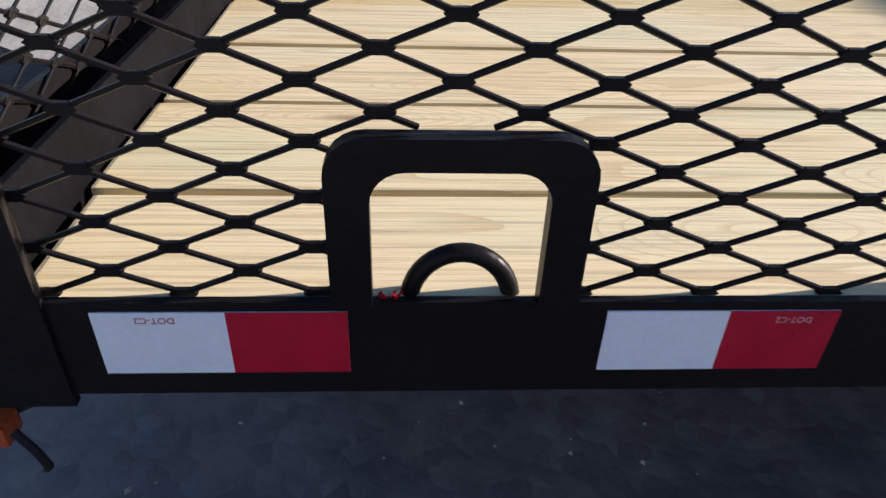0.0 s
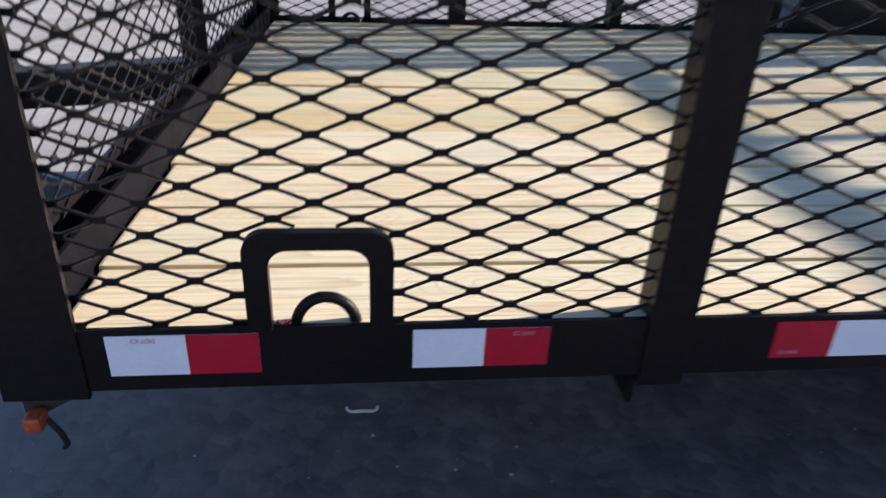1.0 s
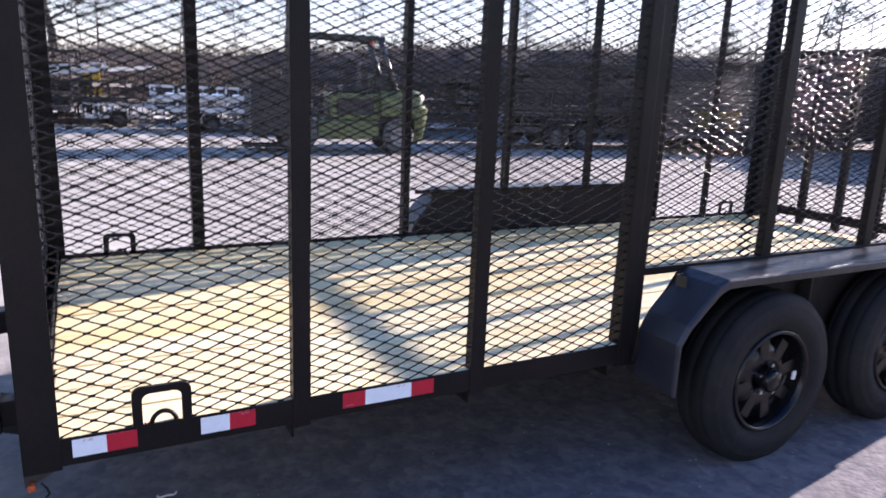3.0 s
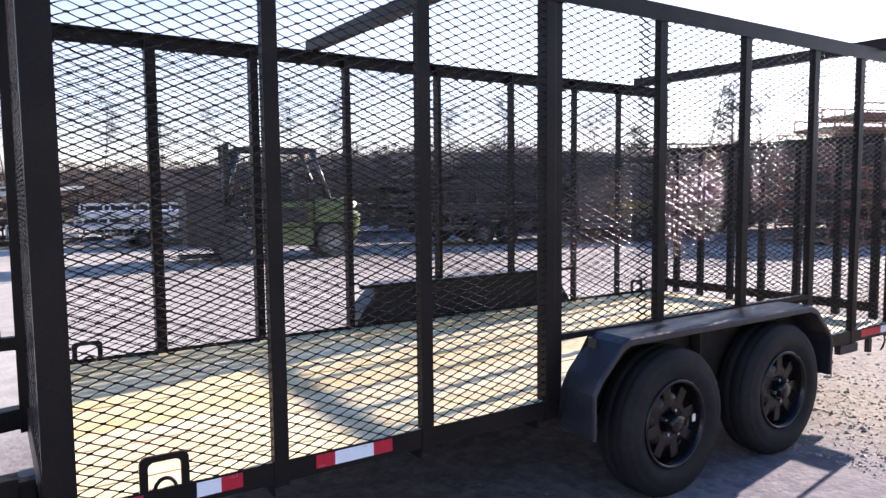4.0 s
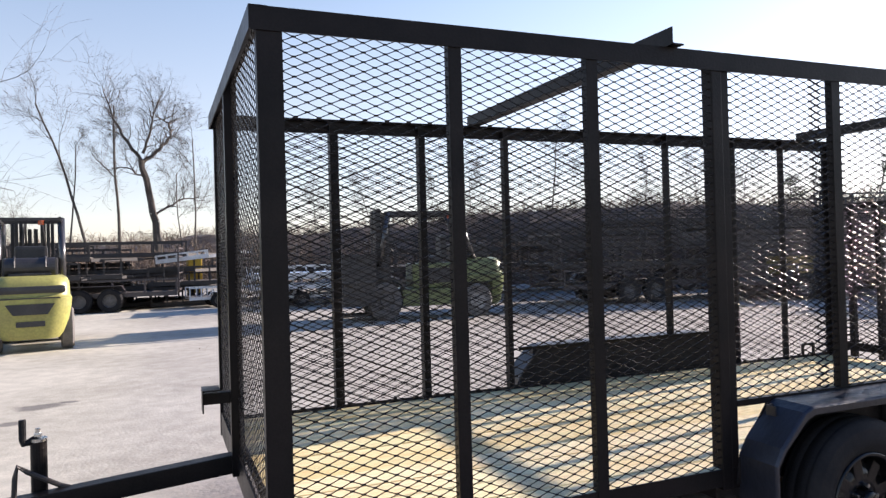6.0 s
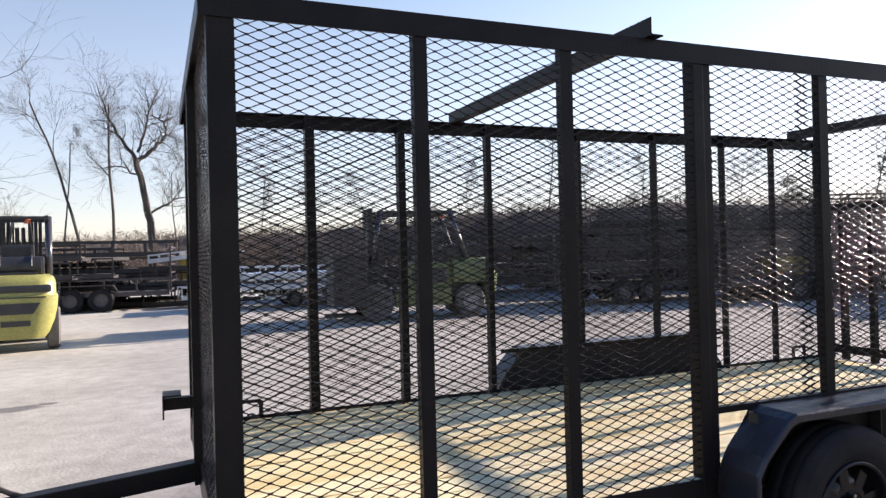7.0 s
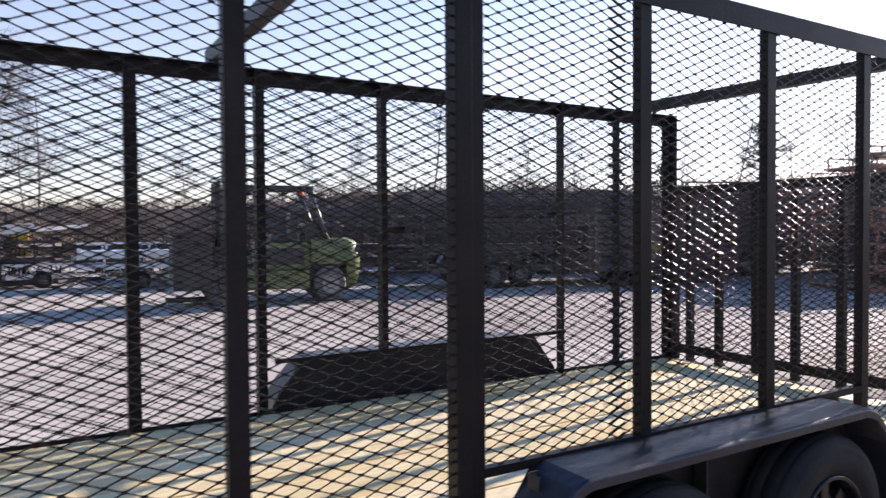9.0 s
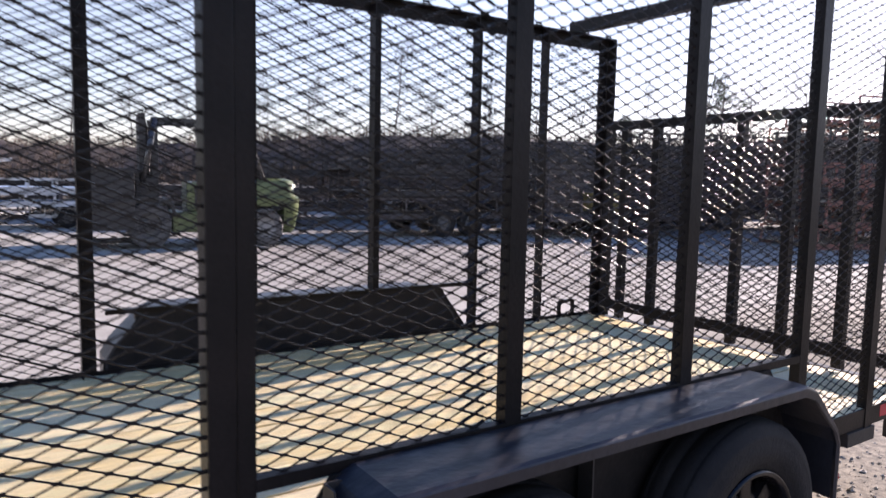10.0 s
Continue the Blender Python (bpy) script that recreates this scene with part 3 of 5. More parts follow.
# overlap of two sheets on the near side
mesh_panel((0, 0.017, 0), (1, 0, 0), (0, 0, 1), 2.308, 2.386, 0.74, top_z(1, 0) - 0.03, (0, -1, 0), ph=(0.086 - LWD, 0.4817 - SWD * 12), bold=1.7)
mesh_panel((FRONT + 0.009, 0, 0), (0, 1, 0), (0, 0, 1), 0.02, FAR - 0.02, RAIL_LOW + 0.10, top_z(FRONT, 1) - 0.03, (-1, 0, 0), lift=0.001)

# deck planks: the first one is ripped narrower
PITCH, FIRST = 0.1745, 0.134
plank_meshes = {}
for k in range(12):
    y0 = 0.005 if k == 0 else FIRST + PITCH * (k - 1) + 0.0035
    y1 = min(FIRST + PITCH * k - 0.0035, FAR - 0.008)
    wide = round(y1 - y0, 3)
    if wide < 0.03:
        continue
    if wide not in plank_meshes:
        bm = bmesh.new()
        box(bm, -2.40, 2.40, -wide / 2, wide / 2, -0.038, 0.0, 0.004)
        ob = part("plank", bm, WOOD, trailer, "pale yellow treated pine plank")
        plank_meshes[wide] = ob.data
    else:
        ob = new("plank", plank_meshes[wide])
        ob.parent = trailer
        ob["label"] = "pale yellow treated pine plank"
    y = (y0 + y1) / 2
    ob.location = (random.uniform(-0.004, 0.004) - 0.012 - 0.006 * y, y - 1.0, DECK + random.uniform(-0.004, 0.002))
    ob.scale = (1 + 0.012 * y / 4.8, 1, 1)
    ob.rotation_euler = (random.uniform(-0.016, 0.016), random.uniform(-0.0004, 0.0004), random.uniform(-0.0006, 0.0006))


# tie-down frames and rings
def rounded(w, h, r, inset=0.0, n=6):
    """Upper outline of an arch with two round corners, from the left foot over the top to the right foot."""
    pts = [(-w / 2 + inset * 0.2, 0)]
    for k in range(n + 1):
        a = math.pi - k * math.pi / 2 / n
        pts.append((-w / 2 + r + r * math.cos(a), h - r + r * math.sin(a)))
    for k in range(n + 1):
        a = math.pi / 2 - k * math.pi / 2 / n
        pts.append((w / 2 - r + r * math.cos(a), h - r + r * math.sin(a)))
    pts.append((w / 2 - inset * 0.2, 0))
    return pts


def tie_down(x, y, s):
    outer, inner = rounded(0.143, 0.1065, 0.022), rounded(0.096, 0.088, 0.019)
    bm = bmesh.new()
    layers = []
    for yy in (y - s * 0.006, y + s * 0.006):
        layers.append(([bm.verts.new((x + a, yy, RAIL_TOP + b)) for a, b in outer], [bm.verts.new((x + a, yy, RAIL_TOP + b)) for a, b in inner]))
    (fo, fi), (bo, bi) = layers
    fs = []
    for k in range(len(outer) - 1):
        fs.append(bm.faces.new((fo[k], fo[k + 1], fi[k + 1], fi[k])))
        fs.append(bm.faces.new((bo[k], bi[k], bi[k + 1], bo[k + 1])))
        fs.append(bm.faces.new((fo[k], bo[k], bo[k + 1], fo[k + 1])))
        fs.append(bm.faces.new((fi[k], fi[k + 1], bi[k + 1], bi[k])))
    bmesh.ops.recalc_face_normals(bm, faces=fs)
    f = tpart("tie_down_frame", bm, BLACK, label="black steel arch welded into the mesh", smooth=False)
    bm = bmesh.new()
    pts = [(x + 0.004 + 0.031 * math.cos(math.pi * k / 18), y + s * 0.014, RAIL_TOP - 0.010 + 0.036 * math.sin(math.pi * k / 18)) for k in range(19)]
    sweep(bm, pts, 0.0060, 12)
    tpart("d_ring", bm, BLACK, label="glossy black steel lashing ring", smooth=True)


tie_down(RING_X, 0.0, 1)
tie_down(RING_X, FAR, -1)
tie_down(4.53, FAR, -1)


# reflective tape on the near rail
def tape(x0, x1, cuts, y=-0.0032, texts=()):
    """Strips of tape from x0 to x1: cuts is a list of (end, material)."""
    bm = bmesh.new()
    box(bm, x0, x1, y + 0.0022, y + 0.003, 0.4129, 0.4601)
    t = tpart("reflective_tape", bm, cuts[0][1], label="red and white reflective tape")
    a = x0
    for b, mat in cuts:
        bm = bmesh.new()
        box(bm, a, b, y + 0.0018, y + 0.0022, 0.4128, 0.4602)
        name = "white_patch" if mat is WHITETAPE else "red_patch"
        tpart(name, bm, mat, t)
        a = b
    for x, z, mat, h in texts:
        cu = bpy.data.curves.new("printing", "FONT")
        cu.body, cu.size, cu.align_x, cu.extrude = "DOT-C2", h, "CENTER", 0.0001
        cu.materials.append(mat)
        ob = new("printing", cu)
        ob.parent = t
        ob.matrix_basis = OFF @ pose(x, y + 0.0016, z, 90, 180, 0)
    return t


tape(-0.005, 0.143, [(0.072, WHITETAPE), (0.143, REDTAPE)], texts=[(0.031, 0.4565, TEXTRED, 0.0064)])
tape(0.298, 0.442, [(0.373, WHITETAPE), (0.442, REDTAPE)], texts=[(0.414, 0.4555, TEXTPALE, 0.0062)])
tape(0.695, 0.992, [(0.765, REDTAPE), (0.915, WHITETAPE), (0.992, REDTAPE)], texts=[(0.88, 0.4555, TEXTRED, 0.006), (0.715, 0.4225, TEXTPALE, 0.006)])
tape(4.38, 4.735, [(4.63, REDTAPE), (4.735, WHITETAPE)])

# red thread caught at the ring, amber marker at the front corner
bm = bmesh.new()
for k in range(7):
    a = random.uniform(0, 6.28)
    cyl(bm, (0.168 + 0.003 * math.cos(a), 0.004, RAIL_TOP), (0.168 + 0.007 * math.cos(a), 0.003 + 0.004 * math.sin(a), RAIL_TOP + random.uniform(0.003, 0.009)), 0.0012, 5)
tpart("paint_tag", bm, REDLENS, label="scrap of red plastic beside the ring")
bm = bmesh.new()
box(bm, -0.108, -0.090, 0.006, 0.028, 0.336, 0.354, 0.004)
mk = tpart("marker_lamp", bm, AMBER, label="small amber corner marker lamp")
bm = bmesh.new()
extrude(bm, [(-0.115, 0.386), (0.0, 0.393), (-0.03, 0.378), (-0.10, 0.34), (-0.115, 0.335)], 1, 0.031, 0.036)
tpart("lamp_bracket", bm, DUSTY)
bm = bmesh.new()
sweep(bm, [(-0.078, 0.0, 0.36), (-0.066, -0.004, 0.345), (-0.062, -0.004, 0.33), (-0.07, 0.004, 0.318)], 0.003, 6)
tpart("lamp_wire", bm, RUBBER)


# fenders
def fender(y, s):
    top = [(1.822, 0.33), (1.822, 0.52), (1.86, 0.585), (1.985, 0.715), (2.03, 0.735), (3.44, 0.735), (3.50, 0.712), (3.64, 0.57), (3.665, 0.52), (3.665, 0.33)]
    y0, y1 = y - s * 0.004, y - s * 0.198
    bm = bmesh.new()
    t = 0.006
    cx, cz = 2.74, 0.45
    rows = []
    for x, z in top:
        d = Vector((x - cx, 0, (z - cz) * 2.2)).normalized()
        rows.append([bm.verts.new(p) for p in ((x, y0, z), (x, y1 + s * 0.012, z), (x - d.x * 0.004, y1 + s * 0.003, z - 0.004), (x - d.x * 0.008, y1, z - 0.012 * max(0.0, d.z)), (x - d.x * 0.014, y1, z - 0.05 * max(0.0, d.z)), (x - d.x * 0.02, y1 + s * t, z - 0.05 * max(0.0, d.z)), (x - d.x * 0.012, y1 + s * 0.02, z - t), (x - d.x * 0.01, y0, z - t))])
    fs = []
    for a, b in zip(rows, rows[1:]):
        n = len(a)
        for k in range(n):
            fs.append(bm.faces.new((a[k], b[k], b[(k + 1) % n], a[(k + 1) % n])))
    fs += [bm.faces.new(rows[0]), bm.faces.new(rows[-1][::-1])]
    bmesh.ops.recalc_face_normals(bm, faces=fs)
    f = tpart("fender", bm, FENDERBLACK, label="flat-topped black tandem fender", smooth=False)
    bm = bmesh.new()
    inner = [(1.80, 0.40), (1.815, 0.50), (1.975, 0.722), (3.55, 0.722), (3.72, 0.50), (3.735, 0.40)]
    extrude(bm, inner, 1, y - s * 0.012, y - s * 0.005)
    tpart("inner_plate", bm, INNERBLACK, f)
    for x in (2.66, 1.95):
        bm = bmesh.new()
        lbar(bm, (x, y - s * 0.03, 0.36), (x, y - s * 0.03, 0.72), (1, 0, 0), (0, -s, 0), 0.04, 0.05, 0.005)
        tpart("brace", bm, DUSTY, f)
    bm = bmesh.new()
    cyl(bm, (3.668, y - s * 0.17, 0.39), (3.695, y - s * 0.17, 0.39), 0.016, 14)
    tpart("marker_lamp", bm, REDLENS, f)
    return f


fender(0.0, 1)
fender(FAR, -1)


# wheels
def wheel(x, y, s, turn, hub):
    """A wheel whose outer face lies at y; s is the way from there to the hub's inside."""
    m = pose(x, y + s * 0.095, hub) @ Matrix.Rotation(radians(90 if s > 0 else -90), 4, "X") @ Matrix.Rotation(turn, 4, "Z")
    w = 0.095
    tyre = [(0.198, -w * 0.75), (0.215, -w * 0.9), (0.255, -w), (0.30, -w * 0.96), (0.331, -w * 0.82), (0.337, -w * 0.70), (0.343, -w * 0.62), (0.342, -w * 0.58), (0.342, -w * 0.50), (0.345, -w * 0.46), (0.346, -w * 0.1), (0.343, -w * 0.08), (0.343, w * 0.02), (0.346, w * 0.05), (0.345, w * 0.46), (0.342, w * 0.5), (0.342, w * 0.58),
            (0.343, w * 0.62), (0.337, w * 0.7), (0.331, w * 0.82), (0.316, w * 0.86), (0.312, w * 0.93), (0.30, w * 0.955), (0.278, w * 0.985), (0.274, w * 1.0), (0.255, w), (0.232, w * 0.97), (0.226, w * 0.92), (0.215, w * 0.9), (0.198, w * 0.75)]
    bm = bmesh.new()
    lathe(bm, tyre, m, 56)
    t = tpart("wheel", bm, RUBBER, label="black radial trailer tyre on a spoked black rim", smooth=True)
    bm = bmesh.new()
    lathe(bm, [(0.206, w * 0.86), (0.203, w * 0.93), (0.196, w * 0.95), (0.188, w * 0.9), (0.182, w * 0.7), (0.178, w * 0.25), (0.172, w * 0.12), (0.15, w * 0.2), (0.12, w * 0.5), (0.085, w * 0.56), (0.05, w * 0.5), (0.045, w * 0.3), (0.0005, w * 0.3)], m, 48)
    r = tpart("rim", bm, RIM, t, "gloss black steel rim", smooth=True)
    for k in range(8):
        a = 2 * math.pi * k / 8
        q = m @ Matrix.Rotation(a, 4, "Z")
        bm = bmesh.new()
        box(bm, 0.070, 0.172, -0.027, 0.027, w * 0.22, w * 0.56, 0.008, m=q)
        tpart("spoke", bm, RIM, t)
    bm = bmesh.new()
    lathe(bm, [(0.042, w * 0.4), (0.042, w * 0.95), (0.036, w * 1.02), (0.0005, w * 1.02)], m, 28)
    tpart("hub_cap", bm, RIM, t, smooth=True)
    for k in range(5):
        a = 2 * math.pi * k / 5
        bm = bmesh.new()
        c = m @ Matrix.Rotation(a, 4, "Z")
        cyl(bm, c @ Vector((0.060, 0, w * 0.5)), c @ Vector((0.060, 0, w * 0.78)), 0.0095, 6, 0.008)
        tpart("lug_nut", bm, NUT, t)
    return t


for y, s in ((-0.205, 1), (FAR + 0.205, -1)):
    for x, turn, hub in ((2.345, 0.2, 0.302), (3.20, 0.75, 0.316)):
        w = wheel(x, y, s, turn, hub)
        if s > 0 and x < 2.5:
            bm = bmesh.new()
            box(bm, x + 0.092, x + 0.112, y - 0.005, y - 0.001, 0.300, 0.334)
            tpart("paper_tag", bm, PAPER, w, "small white paper tag")
for x in (2.345, 3.20):
    bm = bmesh.new()
    cyl(bm, (x, -0.11, 0.309), (x, FAR + 0.11, 0.309), 0.032, 14)
    tpart("axle", bm, DUSTY)
    for y in (0.09, FAR - 0.09):
        bm = bmesh.new()
        for k in range(4):
            L = 0.36 - 0.07 * k
            n = 8
            for j in range(n):
                a0, a1 = -L + 2 * L * j / n, -L + 2 * L * (j + 1) / n
                z = 0.30 + 0.0085 * k + 0.30 * ((a0 + a1) / 2) ** 2
                box(bm, x + a0, x + a1, y - 0.022, y + 0.022, z, z + 0.0075)
        tpart("leaf_spring", bm, DUSTY)
for x in (1.93, 2.77, 3.58):
    for y in (0.09, FAR - 0.09):
        bm = bmesh.new()
        extrude(bm, [(x - 0.06, 0.395), (x + 0.06, 0.395), (x + 0.03, 0.30), (x - 0.03, 0.30)], 1, y - 0.03, y + 0.03)
        tpart("spring_hanger", bm, DUSTY)
# ramp pocket behind the fender
bm = bmesh.new()
box(bm, 4.12, 4.33, -0.008, 0.03, 0.335, 0.39, 0.003)
tpart("step_bracket", bm, DUSTY)
for y in (0.12, FAR - 0.22):
    bm = bmesh.new()
    box(bm, REAR + 0.001, REAR + 0.03, y, y + 0.12, 0.385, 0.44, 0.006)
    tpart("tail_lamp", bm, REDLENS, label="red rectangular tail lamp")
# hanger and loose wire under the rear rail
bm = bmesh.new()
box(bm, 4.49, 4.525, 0.0, 0.03, 0.30, 0.392, 0.003)
tpart("chain_hanger", bm, DUSTY)
bm = bmesh.new()
sweep(bm, [(4.70, 0.01, 0.40), (4.69, -0.004, 0.36), (4.655, -0.010, 0.325), (4.63, -0.006, 0.30)], 0.006, 6)
tpart("loose_wire", bm, RUBBER)
# stub out from the rear corner, with an upright flange at its end
bm = bmesh.new()
box(bm, REAR - 0.05, REAR + 0.01, -0.20, -0.003, 0.41, 0.495, 0.006)
stub = tpart("lamp_bracket", bm, BLACK, label="black square-tube stub at the rear corner")
# unseen upright, added to cast the thin shadow line on the ground
bm = bmesh.new()
box(bm, REAR - 0.035, REAR + 0.0, -0.222, -0.202, 0.41, 0.70, 0.004)
tpart("flange", bm, BLACK, stub)

# tongue, jack and bracket
bm = bmesh.new()
box(bm, -1.30, FRONT - 0.004, 0.985, 1.062, 0.439, 0.521, 0.006)
for v in bm.verts:
    v.co.z += 0.083 * (v.co.x + 0.10)          # the drawbar slopes down towards the coupler
tpart("tongue", bm, BLACK, label="black square-tube drawbar")
for y0, y1 in ((0.44, 0.975),):
    bm = bmesh.new()
    a, b = Vector((FRONT - 0.012, y0, 0.345)), Vector((-0.86, y1, 0.345))
    q = look(a, b) @ pose(0, 0, 0)
    L = (b - a).length
    box(bm, -0.038, 0.038, -0.045, 0.045, -L, 0, 0.005, m=q)
    tpart("tongue_brace", bm, BLACK)
bm = bmesh.new()
cyl(bm, (-0.92, 1.10, 0.10), (-0.92, 1.10, 0.655), 0.032, 20)
jack = tpart("jack", bm, BLACK, label="black tube tongue jack with a crank")
bm = bmesh.new()
cyl(bm, (-0.92, 1.10, 0.655), (-0.92, 1.10, 0.667), 0.034, 20)
box(bm, -0.936, -0.908, 1.085, 1.115, 0.667, 0.690, 0.006)
cyl(bm, (-0.922, 1.10, 0.688), (-0.922, 1.10, 0.708), 0.011, 10)
tpart("jack_cap", bm, NUT, jack)
bm = bmesh.new()
sweep(bm, [(-0.92, 1.10, 0.672), (-0.955, 1.085, 0.655), (-0.972, 1.08, 0.652), (-0.975, 1.08, 0.668), (-0.975, 1.08, 0.752)], 0.014, 10)
tpart("crank_handle", bm, RUBBER, jack)
bm = bmesh.new()
cyl(bm, (-0.92, 1.10, 0.0), (-0.92, 1.10, 0.10), 0.024, 16)
box(bm, -0.98, -0.84, 1.03, 1.17, -0.025, 0.005, 0.006)
tpart("jack_foot", bm, DUSTY, jack)
bm = bmesh.new()
sweep(bm, [(-0.80, 1.05, 0.455), (-0.84, 1.055, 0.47), (-0.95, 1.03, 0.545), (-0.985, 1.02, 0.575), (-0.995, 1.02, 0.53), (-1.0, 1.02, 0.44)], 0.011, 8)
tpart("safety_chain", bm, DUSTY)
bm = bmesh.new()
box(bm, -1.52, -1.30, 0.99, 1.057, 0.345, 0.407, 0.012)
box(bm, -1.58, -1.50, 0.985, 1.062, 0.335, 0.415, 0.025)
tpart("coupler", bm, DUSTY)
bm = bmesh.new()
box(bm, -0.262, FRONT - 0.008, 0.985, 1.035, 0.755, 0.805, 0.004)
br = tpart("spare_bracket", bm, BLACK, label="stub bracket on the front frame")
bm = bmesh.new()
lbar(bm, (-0.268, 0.94, 0.826), (-0.268, 1.065, 0.826), (1, 0, 0), (0, 0, -1), 0.075, 0.10, 0.006)
tpart("bracket_plate", bm, BLACK, br)

bm = bmesh.new()
box(bm, -0.245, -0.165, 0.17, 0.235, 0.425, 0.525, 0.005)
box(bm, -0.170, FRONT - 0.012, 0.18, 0.225, 0.44, 0.51, 0.004)
tpart("junction_box", bm, BLACK, label="small black box on the front sill")

# ramp gate at the rear
GX, G0, G1 = REAR - 0.075, 0.488, 1.715
gate_bm = bmesh.new()
lbar(gate_bm, (GX - 0.004, 0.085, G0 + 0.035), (GX - 0.004, FAR - 0.085, G0 + 0.035), (1, 0, 0), (0, 0, 1), 0.05, 0.065, 0.006)
gate = tpart("ramp_gate", gate_bm, BLACK, label="upright black mesh ramp gate")
bm = bmesh.new()
lbar(bm, (GX, 0.085, G1), (GX, FAR - 0.085, G1), (1, 0, 0), (0, 0, -1), 0.05, 0.056, 0.006)
tpart("gate_top", bm, BLACK, gate)
for y in (0.11, 0.36, 0.65, 0.93, 1.20, 1.48, 1.72, FAR - 0.11):
    bm = bmesh.new()
    lbar(bm, (GX + 0.003, y - 0.02, G0 - 0.015), (GX + 0.003, y - 0.02, G1 - 0.007), (0, 1, 0), (1, 0, 0), 0.045, 0.04, 0.005)
    tpart("gate_post", bm, BLACK, gate)
mesh_panel((GX + 0.012, 0, 0), (0, 1, 0), (0, 0, 1), 0.09, FAR - 0.09, G0 + 0.04, G1 - 0.01, (-1, 0, 0), parent=gate, mat=GATEMESH, bold=1.15)
for y in (0.05, FAR - 0.05):
    bm = bmesh.new()
    cyl(bm, (GX + 0.02, y - 0.04, 1.1), (GX + 0.02, y + 0.04, 1.1), 0.010, 10)
    cyl(bm, (GX + 0.02, y, 1.1), (GX + 0.02, y, 1.16), 0.007, 8)
    tpart("latch_pin", bm, DUSTY, gate)


# ---- yard: forklifts ----
def rounded_stack(bm, levels, front, r):
    """A block with two round rear corners: levels give (z, rear x, half width)."""
    rings = []
    for z, rear, hw in levels:
        pts = [(front, -hw)]
        pts += [(rear + r - r * math.sin(a), -hw + r - r * math.cos(a)) for a in [math.pi / 2 * k / 7 for k in range(8)]]
        pts += [(rear + r - r * math.cos(a), hw - r + r * math.sin(a)) for a in [math.pi / 2 * k / 7 for k in range(8)]]
        pts += [(front, hw)]
        rings.append([bm.verts.new((x, y, z)) for x, y in pts])
    fs = [bm.faces.new(rings[0]), bm.faces.new(rings[-1][::-1])]
    n = len(rings[0])
    for lo, hi in zip(rings, rings[1:]):
        for k in range(n):
            fs.append(bm.faces.new((lo[k], hi[k], hi[(k + 1) % n], lo[(k + 1) % n])))
    bmesh.ops.recalc_face_normals(bm, faces=fs)


